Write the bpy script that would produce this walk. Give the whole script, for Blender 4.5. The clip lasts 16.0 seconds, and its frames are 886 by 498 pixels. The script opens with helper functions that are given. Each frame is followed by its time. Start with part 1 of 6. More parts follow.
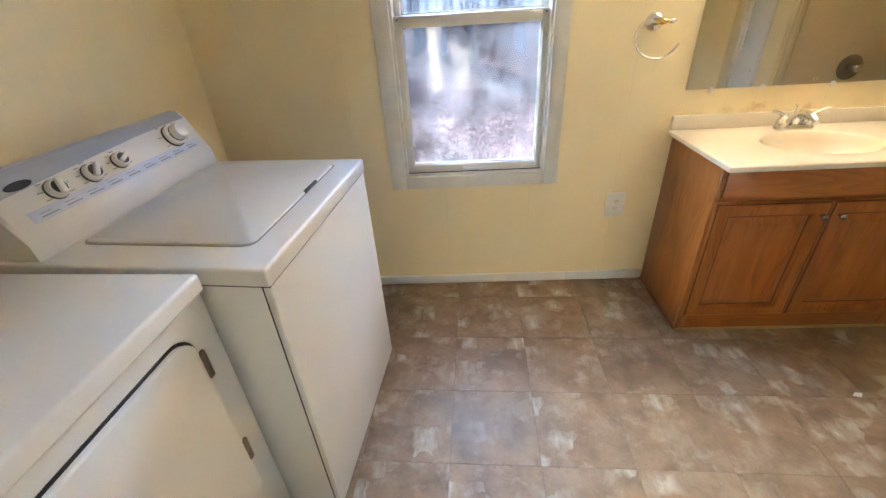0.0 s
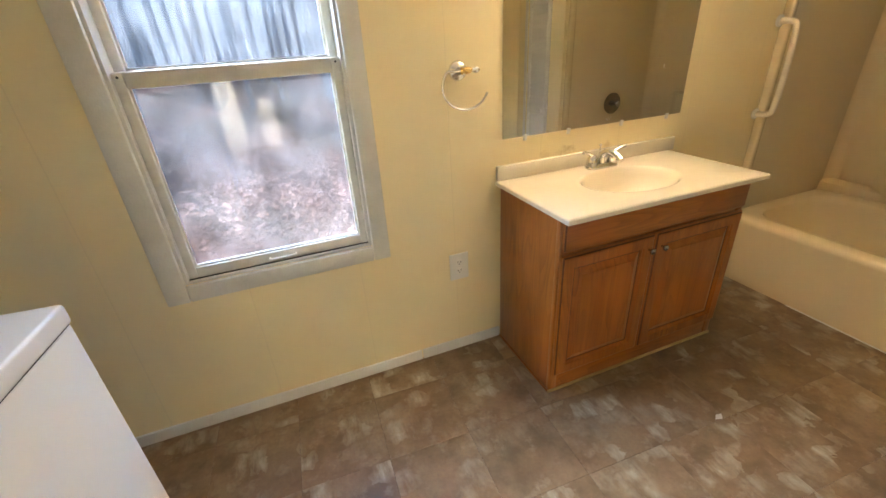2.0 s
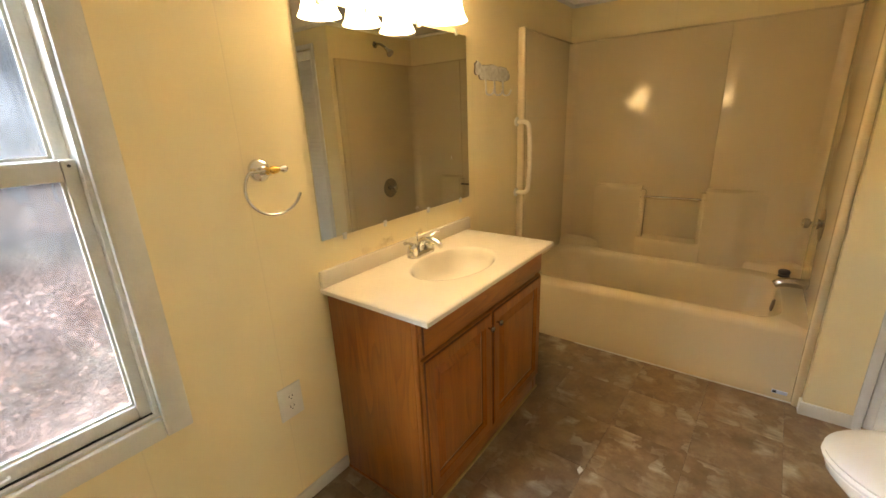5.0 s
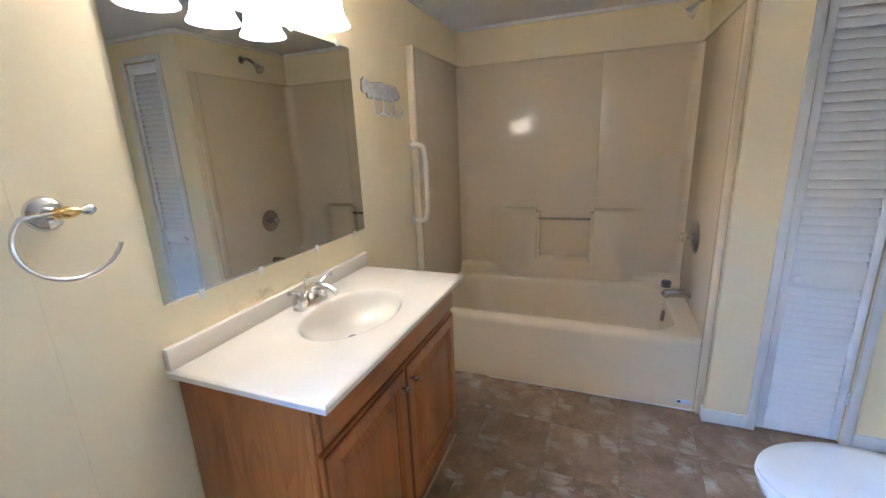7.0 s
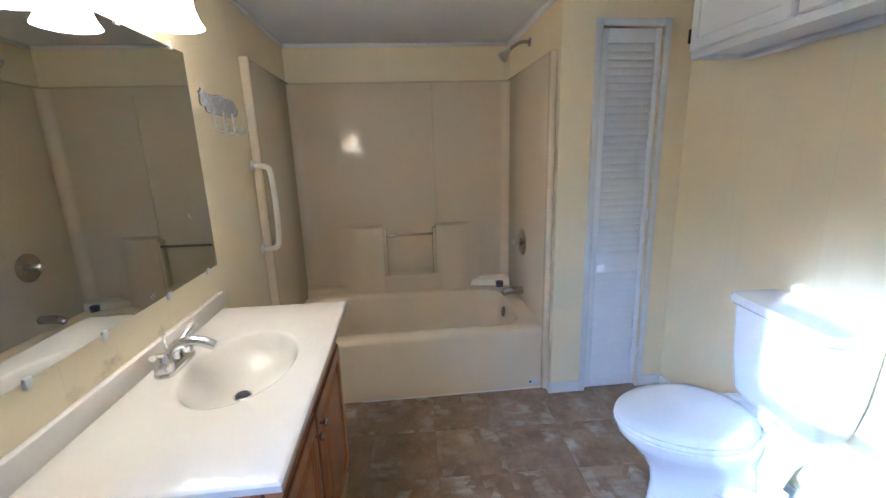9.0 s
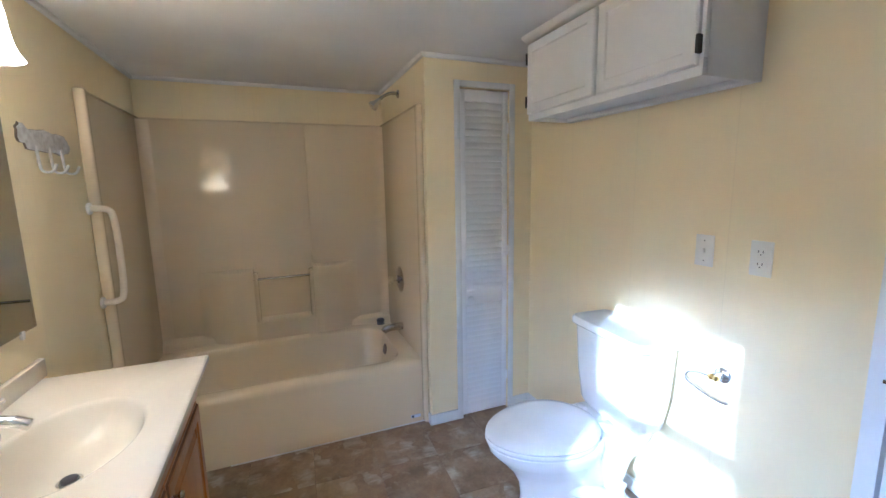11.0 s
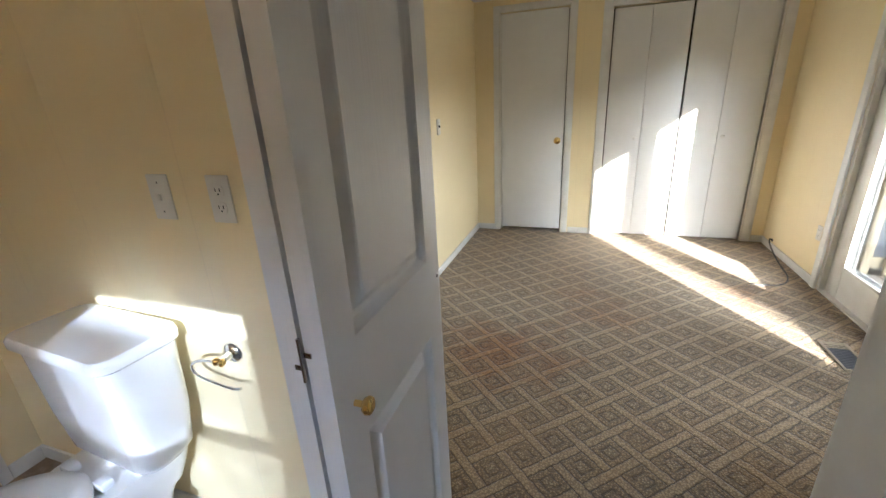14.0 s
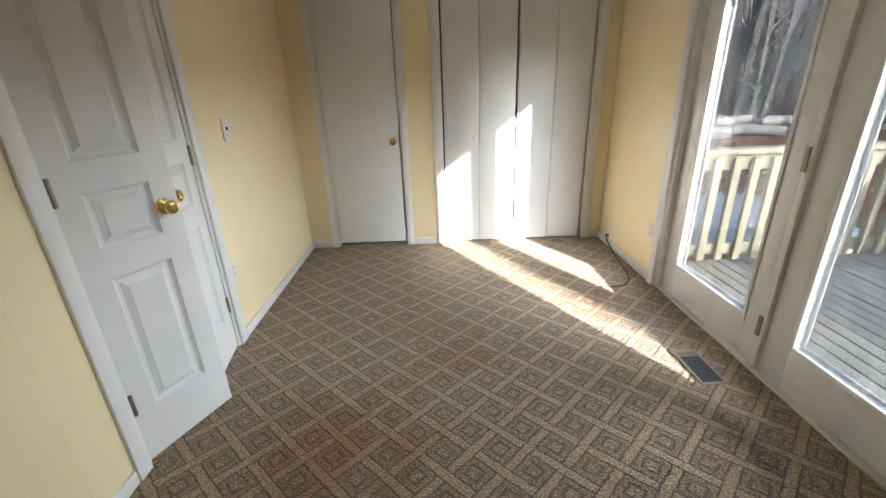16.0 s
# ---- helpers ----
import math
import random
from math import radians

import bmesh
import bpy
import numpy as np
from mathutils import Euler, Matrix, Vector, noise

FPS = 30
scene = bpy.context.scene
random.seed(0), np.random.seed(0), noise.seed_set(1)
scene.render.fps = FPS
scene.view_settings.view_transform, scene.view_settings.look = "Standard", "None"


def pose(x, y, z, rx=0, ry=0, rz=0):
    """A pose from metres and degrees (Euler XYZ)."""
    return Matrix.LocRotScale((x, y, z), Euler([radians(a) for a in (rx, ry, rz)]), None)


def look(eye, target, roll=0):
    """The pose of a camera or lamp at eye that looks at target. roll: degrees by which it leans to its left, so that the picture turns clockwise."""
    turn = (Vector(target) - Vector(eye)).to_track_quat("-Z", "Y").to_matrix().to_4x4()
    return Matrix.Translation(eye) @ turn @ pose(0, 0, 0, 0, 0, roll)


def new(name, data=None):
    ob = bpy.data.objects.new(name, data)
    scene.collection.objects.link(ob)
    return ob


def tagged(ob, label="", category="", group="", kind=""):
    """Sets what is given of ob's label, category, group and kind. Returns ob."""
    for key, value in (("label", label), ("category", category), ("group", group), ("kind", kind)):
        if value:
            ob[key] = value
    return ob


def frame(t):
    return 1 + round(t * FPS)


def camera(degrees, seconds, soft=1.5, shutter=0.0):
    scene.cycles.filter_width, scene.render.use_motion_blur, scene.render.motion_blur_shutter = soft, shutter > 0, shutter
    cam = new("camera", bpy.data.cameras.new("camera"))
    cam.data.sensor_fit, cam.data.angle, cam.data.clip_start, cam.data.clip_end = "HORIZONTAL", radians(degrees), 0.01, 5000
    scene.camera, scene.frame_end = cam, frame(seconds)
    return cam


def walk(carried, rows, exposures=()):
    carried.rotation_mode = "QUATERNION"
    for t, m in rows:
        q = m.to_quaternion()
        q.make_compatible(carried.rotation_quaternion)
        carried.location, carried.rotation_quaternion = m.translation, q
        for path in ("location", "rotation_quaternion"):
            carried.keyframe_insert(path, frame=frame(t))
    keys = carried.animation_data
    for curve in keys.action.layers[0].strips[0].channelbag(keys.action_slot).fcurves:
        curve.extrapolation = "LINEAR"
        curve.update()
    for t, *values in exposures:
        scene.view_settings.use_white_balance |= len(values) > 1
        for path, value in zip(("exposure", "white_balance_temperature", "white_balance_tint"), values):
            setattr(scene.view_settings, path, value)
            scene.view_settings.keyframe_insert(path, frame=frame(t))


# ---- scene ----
cam = camera(94.2, 16.0)
PATH = [
    (0, (0.449, 0.768, 1.335), (0.34, 2.482, 0.31), -3.7),
    (0.5, (0.468, 0.873, 1.32), (0.52, 2.594, 0.303), -4.1),
    (1, (0.528, 1.001, 1.315), (0.748, 2.722, 0.319), -4.3),
    (1.5, (0.579, 1.123, 1.311), (0.982, 2.837, 0.364), -4.2),
    (2, (0.587, 1.179, 1.318), (1.199, 2.861, 0.423), -3.8),
    (2.5, (0.595, 1.203, 1.315), (1.403, 2.832, 0.481), -3.5),
    (3, (0.584, 1.277, 1.332), (1.587, 2.821, 0.551), -3.2),
    (3.5, (0.578, 1.346, 1.343), (1.75, 2.794, 0.615), -3.2),
    (4, (0.564, 1.39, 1.345), (1.872, 2.744, 0.67), -3.1),
    (4.2, (0.553, 1.419, 1.352), (1.917, 2.724, 0.692), -3.0),
    (6.5, (0.671, 1.536, 1.333), (2.386, 2.436, 0.835), -2.3),
    (7, (0.763, 1.631, 1.331), (2.56, 2.348, 0.823), -2.4),
    (7.5, (0.792, 1.694, 1.332), (2.659, 2.187, 0.811), -2.4),
    (8, (0.786, 1.801, 1.346), (2.7, 2.053, 0.823), -2.2),
    (8.5, (0.764, 1.879, 1.354), (2.7, 1.909, 0.851), -2.0),
    (9, (0.729, 1.915, 1.357), (2.666, 1.732, 0.896), -1.8),
    (9.2, (0.719, 1.909, 1.363), (2.653, 1.655, 0.919), -1.7),
    (11.5, (0.651, 1.866, 1.387), (2.42, 0.996, 1.051), -1.6),
    (12, (0.66, 1.83, 1.38), (2.307, 0.777, 0.96), -2.4),
    (12.5, (0.661, 1.725, 1.349), (2.089, 0.425, 0.829), -2.7),
    (13, (0.628, 1.547, 1.347), (1.794, 0.036, 0.751), -2.5),
    (13.5, (0.619, 1.389, 1.339), (1.506, -0.282, 0.69), -2.8),
    (14, (0.679, 1.197, 1.328), (1.312, -0.576, 0.652), -3.0),
    (14.5, (0.734, 1.035, 1.344), (1.171, -0.789, 0.651), -3.2),
    (15, (0.71, 0.862, 1.332), (0.993, -0.986, 0.621), -3.3),
    (15.5, (0.646, 0.669, 1.336), (0.788, -1.191, 0.614), -3.0),
    (16, (0.613, 0.513, 1.313), (0.593, -1.35, 0.586), -2.1),
]
walk(cam, [(t, look(eye, target, roll)) for t, eye, target, roll in PATH],
     exposures=[(0, 6.35, 7000, 8), (1.5, 6.25, 7400, 8), (2.5, 6.05, 8400, 7), (3, 6.0, 9200, 7), (4, 5.85, 12000, 6), (6.5, 6.2, 5200, 11), (7.5, 6.15, 4850, 11), (8.5, 6.05, 4800, 11), (9, 6.02, 4750, 9), (11.5, 6.0, 5100, 9), (12.2, 5.8, 5400, 10), (12.8, 5.45, 6200, 11), (13.5, 5.05, 6500, 10), (14.5, 4.9, 6500, 10), (16, 4.75, 6400, 10)])

# ---- light ----
SUN_DIR = Vector((0.470, -0.818, -0.331)).normalized()
world = bpy.data.worlds.new("sky")
scene.world = world
world.use_nodes = True
wn = world.node_tree
sky = wn.nodes.new("ShaderNodeTexSky")
sky.sky_type, sky.sun_disc = "NISHITA", False
sky.sun_elevation, sky.sun_rotation = radians(19.3), math.atan2(-SUN_DIR.x, -SUN_DIR.y)
wn.links.new(sky.outputs[0], wn.nodes["Background"].inputs[0])
wn.nodes["Background"].inputs[1].default_value = 0.15
sun = new("sun", bpy.data.lights.new("sun", "SUN"))
sun.data.energy, sun.data.angle, sun.data.color = 1.8, radians(0.55), (1.0, 0.95, 0.88)
sun.matrix_world = look((0, 0, 8), Vector((0, 0, 8)) + SUN_DIR)

# added fill lamps outside, out of view, brightening the rooms as extra sky light
for name, at, to, wide, high, watts in (("window_sky_fill", (-1.50, 6.50, 4.00), (0.3, 2.64, 1.2), 9.0, 2.2, 230.0), ("door_sky_fill", (-9.00, -0.60, 4.30), (-0.85, -1.10, 1.1), 7.0, 2.4, 60.0)):
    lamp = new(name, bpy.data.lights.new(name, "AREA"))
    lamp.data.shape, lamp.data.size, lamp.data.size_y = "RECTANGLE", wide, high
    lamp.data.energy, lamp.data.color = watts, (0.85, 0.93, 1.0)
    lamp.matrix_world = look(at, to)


# ---- materials ----
def nodes_of(name):
    m = bpy.data.materials.new(name)
    m.use_nodes = True
    t = m.node_tree
    return m, t, t.nodes["Principled BSDF"]


def node(t, kind, **inputs):
    n = t.nodes.new("ShaderNode" + kind)
    for k, v in inputs.items():
        sock = n.inputs[int(k[1:])] if k[0] == "i" and k[1:].isdigit() else n.inputs[k]
        if isinstance(v, bpy.types.NodeSocket):
            t.links.new(v, sock)
        else:
            sock.default_value = v
    return n


def mathn(t, op, a, b=0.0, c=0.0):
    n = node(t, "Math", i0=a, i1=b, i2=c)
    n.operation = op
    return n.outputs[0]


def mixc(t, fac, a, b, blend="MIX"):
    n = t.nodes.new("ShaderNodeMix")
    n.data_type, n.blend_type = "RGBA", blend
    for sock, v in ((n.inputs[0], fac), (n.inputs[6], a), (n.inputs[7], b)):
        if isinstance(v, bpy.types.NodeSocket):
            t.links.new(v, sock)
        else:
            sock.default_value = v
    return n.outputs[2]


def rgb(c):
    return (c[0], c[1], c[2], 1.0)


def ramp(t, fac, lo, hi):
    n = node(t, "MapRange", Value=fac)
    n.inputs[1].default_value, n.inputs[2].default_value = lo, hi
    return n.outputs[0]


def noisen(t, vec, scale, detail=3.0, rough=0.55):
    return node(t, "TexNoise", Vector=vec, Scale=scale, Detail=detail, Roughness=rough).outputs[0]


def position(t):
    return t.nodes.new("ShaderNodeNewGeometry").outputs["Position"]


def objcoord(t):
    return t.nodes.new("ShaderNodeTexCoord").outputs["Object"]


def stretched(t, vec, s):
    n = node(t, "Mapping", Vector=vec)
    n.inputs["Scale"].default_value = s
    return n.outputs[0]


def bumped(t, p, height, strength, distance=0.002):
    n = node(t, "Bump", Height=height, Strength=strength, Distance=distance)
    t.links.new(n.outputs[0], p.inputs["Normal"])


def surface(name, base, other=None, rough=0.5, metal=0.0, scale=5.0, fine=120.0, bump=0.15, speck=0.06, coat=0.0, rvar=0.05):
    """A plain material with stains at one scale and grain at another."""
    m, t, p = nodes_of(name)
    v = position(t)
    other = other or tuple(c * 0.88 for c in base)
    big = ramp(t, noisen(t, v, scale, 5), 0.25, 0.8)
    col = mixc(t, big, rgb(base), rgb(other))
    small = noisen(t, v, fine, 2)
    col = mixc(t, mathn(t, "MULTIPLY", small, speck * 2), col, rgb(tuple(c * 0.6 for c in base)))
    t.links.new(col, p.inputs["Base Color"])
    p.inputs["Metallic"].default_value = metal
    p.inputs["Roughness"].default_value = rough
    if rvar:
        t.links.new(mathn(t, "MULTIPLY_ADD", big, rvar, rough), p.inputs["Roughness"])
    p.inputs["Coat Weight"].default_value = coat
    bumped(t, p, small, bump)
    return m


def wall_paint(name, axis, base, other):
    """Painted wall panelling: shallow upright grooves every 0.41 m, orange-peel roller grain and faint scuffs."""
    m, t, p = nodes_of(name)
    v = position(t)
    sep = node(t, "SeparateXYZ", Vector=v)
    u = sep.outputs[axis]
    g = mathn(t, "ABSOLUTE", mathn(t, "SUBTRACT", mathn(t, "FRACT", mathn(t, "DIVIDE", mathn(t, "ADD", u, 40.28), 0.4064)), 0.5))
    groove = ramp(t, g, 0.497, 0.4935)
    cloud = ramp(t, noisen(t, v, 1.7, 4), 0.3, 0.75)
    col = mixc(t, cloud, rgb(base), rgb(other))
    # groove lines also darkened in the colour, as their shade
    col = mixc(t, mathn(t, "MULTIPLY", mathn(t, "SUBTRACT", 1.0, groove), 0.09), col, rgb(tuple(c * 0.45 for c in base)))
    streak = ramp(t, noisen(t, stretched(t, v, (14, 14, 1.2)), 1.0, 5), 0.62, 0.85)
    col = mixc(t, mathn(t, "MULTIPLY", streak, 0.10), col, rgb((0.30, 0.22, 0.12)))
    # old brown splash marks just above the vanity's backsplash
    for sx, sz, r, k in ((1.70, 0.872, 0.026, 0.35), (1.735, 0.880, 0.020, 0.3), (1.60, 0.868, 0.022, 0.18), (1.93, 0.868, 0.018, 0.3)):
        d = node(t, "VectorMath", i0=stretched(t, v, (0.6, 1.0, 1.0)), i1=(sx * 0.6, 2.64, sz))
        d.operation = "DISTANCE"
        edge = mathn(t, "ADD", d.outputs["Value"], mathn(t, "MULTIPLY", mathn(t, "SUBTRACT", noisen(t, v, 60, 4), 0.5), 0.05))
        col = mixc(t, mathn(t, "MULTIPLY", ramp(t, edge, r, 0.0), k), col, rgb((0.30, 0.15, 0.05)))
    t.links.new(col, p.inputs["Base Color"])
    p.inputs["Roughness"].default_value = 0.42
    grain = noisen(t, v, 260, 2)
    h = mathn(t, "ADD", mathn(t, "MULTIPLY", grain, 0.10), groove)
    bumped(t, p, h, 0.32, 0.0012)
    return m


YEL, YEL2 = (0.84, 0.72, 0.465), (0.80, 0.675, 0.42)
MX = wall_paint("yellow_panelling_x", 0, YEL, YEL2)
MY = wall_paint("yellow_panelling_y", 1, YEL, YEL2)
MCEIL = surface("ceiling_paint", (0.82, 0.81, 0.78), (0.76, 0.74, 0.71), 0.8, scale=3, fine=180, bump=0.6)
MTRIM = surface("trim_paint", (0.78, 0.78, 0.76), (0.68, 0.67, 0.64), 0.38, scale=9, fine=140, bump=0.12)
MWIN = surface("window_paint", (0.74, 0.72, 0.67), (0.62, 0.60, 0.54), 0.5, scale=14, fine=160, bump=0.35, speck=0.12)
MSLAB = surface("door_paint_smooth", (0.76, 0.77, 0.77), (0.71, 0.72, 0.72), 0.36, scale=4, fine=200, bump=0.08)
MENAMEL = surface("white_enamel", (0.80, 0.79, 0.76), (0.80, 0.79, 0.76), 0.26, scale=2.5, fine=150, bump=0.0, speck=0.02, rvar=0)
MGREY = surface("grey_console_plastic", (0.40, 0.43, 0.50), (0.36, 0.39, 0.46), 0.35, fine=300, bump=0.05)
MPALE = surface("pale_blue_overlay", (0.55, 0.62, 0.76), (0.62, 0.68, 0.80), 0.3, fine=300, bump=0.03)
# near-black: stands for shade in seams, slots and holes; also dark trim
MSEAM = surface("gap_shade_and_black", (0.02, 0.02, 0.02), None, 0.7)
MDGREY = surface("dark_plastic", (0.05, 0.05, 0.06), None, 0.4)
MPRINT = surface("grey_print", (0.30, 0.31, 0.35), None, 0.5)
MCHROME = surface("chrome", (0.80, 0.80, 0.80), (0.72, 0.72, 0.72), 0.10, 1.0, scale=20, fine=200, bump=0.02, speck=0.02, rvar=0.06)
# nickel; on chrome tub fittings its darker tone stands in for dark reflections
MNICKEL = surface("nickel_and_darkened_chrome", (0.50, 0.48, 0.46), None, 0.20, 1.0, bump=0.05)
MBRASS = surface("polished_brass", (0.83, 0.58, 0.22), (0.75, 0.50, 0.17), 0.14, 1.0, scale=30, bump=0.02, speck=0.02, rvar=0.06)
MHINGE = surface("tarnished_hinge_metal", (0.30, 0.27, 0.22), (0.20, 0.17, 0.13), 0.45, 1.0, scale=40, bump=0.2)
MBLACK = surface("black_hinge", (0.015, 0.014, 0.013), None, 0.5)
MTUB = surface("almond_fibreglass", (0.72, 0.60, 0.41), (0.69, 0.57, 0.385), 0.13, scale=2, fine=200, bump=0.0, speck=0.02, rvar=0)
MCER = surface("white_porcelain", (0.83, 0.83, 0.82), (0.80, 0.80, 0.79), 0.10, fine=200, bump=0.0, speck=0.01, coat=0.4, rvar=0)
MSEAT = surface("white_seat_plastic", (0.80, 0.81, 0.82), None, 0.18, fine=200, bump=0.0, speck=0.01, rvar=0)
MTOP = surface("cultured_marble", (0.80, 0.74, 0.64), (0.76, 0.69, 0.58), 0.16, scale=6, fine=160, bump=0.0, speck=0.02, coat=0.3, rvar=0)
MALM = surface("almond_bar", (0.74, 0.66, 0.54), (0.66, 0.58, 0.46), 0.35, bump=0.05)
MPLATE = surface("white_plate", (0.78, 0.76, 0.70), None, 0.3, bump=0.03)
MLOUV = surface("louver_paint", (0.84, 0.84, 0.84), (0.80, 0.80, 0.80), 0.4, scale=8, fine=120, bump=0.15)
MCAB = surface("cabinet_paint", (0.78, 0.77, 0.74), (0.72, 0.71, 0.68), 0.4, scale=6, fine=120, bump=0.12)
MCABLE = surface("black_cable", (0.012, 0.012, 0.013), None, 0.45)
MVENT = surface("beige_vent_metal", (0.32, 0.26, 0.18), (0.25, 0.20, 0.14), 0.45, 0.3)
MDIST = surface("distressed_white", (0.70, 0.69, 0.67), (0.34, 0.31, 0.28), 0.6, scale=45, fine=200, bump=0.4)
MRUST = surface("rusty_iron", (0.25, 0.2, 0.16), (0.12, 0.08, 0.05), 0.6, 0.6, scale=60)
MTHRESH = surface("worn_threshold_wood", (0.50, 0.36, 0.16), (0.38, 0.26, 0.11), 0.45, scale=20)
MDECK = surface("weathered_deck", (0.31, 0.28, 0.235), (0.19, 0.165, 0.14), 0.8, scale=6, fine=60, bump=0.6)
MRAILW = surface("sunlit_rail_wood", (0.30, 0.26, 0.18), (0.22, 0.19, 0.13), 0.75, scale=5, fine=60, bump=0.5)
MBARK = surface("grey_bark", (0.15, 0.13, 0.115), (0.085, 0.075, 0.065), 0.9, scale=3, fine=30, bump=0.8)
MTWIG = surface("pale_twigs", (0.25, 0.22, 0.195), (0.13, 0.115, 0.10), 0.9, scale=2, fine=20, bump=0.3)
MLOG = surface("cut_logs", (0.25, 0.23, 0.21), (0.13, 0.11, 0.10), 0.9, scale=6, fine=40, bump=0.6)
MGREEN = surface("evergreen_needles", (0.14, 0.14, 0.095), (0.10, 0.105, 0.075), 0.8, scale=2)
MTARP = surface("blue_grey_cover", (0.17, 0.185, 0.19), (0.12, 0.135, 0.14), 0.5, scale=4, bump=0.3)
MSIDING = surface("exterior_siding", (0.55, 0.54, 0.50), None, 0.7)
# dark colour in place of shade, for the closed spaces behind doors
MUNLIT = surface("unlit_room_dark", (0.10, 0.09, 0.08), None, 0.8)


def oak(name, axis):
    """Honey oak with cathedral figure and open pores along one axis (0 x, 2 z)."""
    m, t, p = nodes_of(name)
    v = position(t)
    s = [9.0, 9.0, 9.0]
    s[axis] = 1.1
    warp = noisen(t, stretched(t, v, s), 1.0, 3)
    figure = mathn(t, "FRACT", mathn(t, "MULTIPLY", noisen(t, stretched(t, v, [c * 0.75 for c in s]), 1.0, 2, 0.4), 16.0))
    figure = mathn(t, "MULTIPLY", ramp(t, figure, 0.35, 1.0), ramp(t, noisen(t, v, 5.0, 2), 0.35, 0.62))
    s2 = [150.0, 150.0, 150.0]
    s2[axis] = 4.5
    pores = ramp(t, noisen(t, stretched(t, v, s2), 1.0, 3), 0.50, 0.74)
    col = mixc(t, ramp(t, warp, 0.3, 0.7), rgb((0.45, 0.155, 0.028)), rgb((0.33, 0.094, 0.014)))
    col = mixc(t, mathn(t, "MULTIPLY", figure, 0.45), col, rgb((0.15, 0.040, 0.008)))
    col = mixc(t, mathn(t, "MULTIPLY", pores, 0.38), col, rgb((0.14, 0.038, 0.009)))
    t.links.new(col, p.inputs["Base Color"])
    p.inputs["Roughness"].default_value = 0.30
    p.inputs["Coat Weight"].default_value = 0.25
    p.inputs["Coat Roughness"].default_value = 0.2
    bumped(t, p, mathn(t, "SUBTRACT", 1.0, pores), 0.2, 0.0006)
    return m


OAKV, OAKH = oak("honey_oak_upright", 2), oak("honey_oak_level", 0)
# dark groove colour: settled stain, with the relief's missing shade painted in
MGROOVE = surface("groove_stain_and_shade", (0.11, 0.030, 0.007), (0.17, 0.050, 0.011), 0.4, scale=30)


def embossed(name, base):
    """Moulded door skin: white paint over pressed wood grain."""
    m, t, p = nodes_of(name)
    v = position(t)
    g = noisen(t, stretched(t, v, (190, 190, 7)), 1.0, 3)
    big = noisen(t, v, 3, 4)
    t.links.new(mixc(t, ramp(t, big, 0.3, 0.7), rgb(base), rgb(tuple(c * 0.92 for c in base))), p.inputs["Base Color"])
    p.inputs["Roughness"].default_value = 0.40
    bumped(t, p, ramp(t, g, 0.35, 0.65), 0.16, 0.001)
    return m


MDOOR = embossed("moulded_door_paint", (0.74, 0.73, 0.71))


def vinyl():
    """Brown slate-look vinyl: umber clouds with pale, blocky, brushed patches, each tile shifted by its own chance."""
    m, t, p = nodes_of("slate_vinyl")
    rnd = t.nodes.new("ShaderNodeObjectInfo").outputs["Random"]
    v = node(t, "VectorMath", i0=position(t), i1=node(t, "CombineXYZ", X=mathn(t, "MULTIPLY", rnd, 7.0), Y=mathn(t, "MULTIPLY", rnd, 13.0), Z=rnd).outputs[0]).outputs[0]
    a = noisen(t, v, 8.0, 6, 0.62)
    rag = node(t, "TexNoise", Vector=v, Scale=16.0, Detail=5.0)
    shift = node(t, "VectorMath", i0=rag.outputs[1], i1=(0.10, 0.10, 0.0))
    shift.operation = "MULTIPLY"
    vb = node(t, "VectorMath", i0=v, i1=shift.outputs[0]).outputs[0]
    cell = node(t, "TexVoronoi", Vector=stretched(t, vb, (1.0, 1.35, 0.0)), Scale=9.5)
    cell.distance = "CHEBYCHEV"
    tone = node(t, "SeparateColor", i0=cell.outputs["Color"]).outputs[0]
    soft = ramp(t, cell.outputs["Distance"], 0.62, 0.16)
    brush = ramp(t, noisen(t, stretched(t, v, (26.0, 7.0, 1.0)), 1.0, 5, 0.65), 0.34, 0.62)
    col = mixc(t, ramp(t, a, 0.34, 0.66), rgb((0.175, 0.112, 0.064)), rgb((0.345, 0.245, 0.155)))
    pale = mathn(t, "MULTIPLY", mathn(t, "MULTIPLY", ramp(t, tone, 0.50, 0.90), soft), brush)
    col = mixc(t, mathn(t, "MULTIPLY", pale, 1.0), col, rgb((0.56, 0.52, 0.42)))
    col = mixc(t, mathn(t, "MULTIPLY", ramp(t, noisen(t, v, 11.0, 5, 0.65), 0.55, 0.72), 0.55), col, rgb((0.50, 0.425, 0.325)))
    col = mixc(t, mathn(t, "MULTIPLY", ramp(t, noisen(t, v, 3.3, 3), 0.5, 0.75), 0.40), col, rgb((0.25, 0.145, 0.085)))
    grit = noisen(t, v, 70, 3)
    col = mixc(t, mathn(t, "MULTIPLY", ramp(t, grit, 0.5, 0.8), 0.25), col, rgb((0.11, 0.08, 0.06)))
    col = mixc(t, mathn(t, "MULTIPLY", rnd, 0.12), col, rgb((0.15, 0.10, 0.07)))
    t.links.new(col, p.inputs["Base Color"])
    t.links.new(ramp(t, a, -0.5, 1.6), p.inputs["Roughness"])
    bumped(t, p, grit, 0.22, 0.001)
    return m


MTILE = vinyl()
MGROUT = surface("tile_joint", (0.11, 0.08, 0.058), None, 0.8)


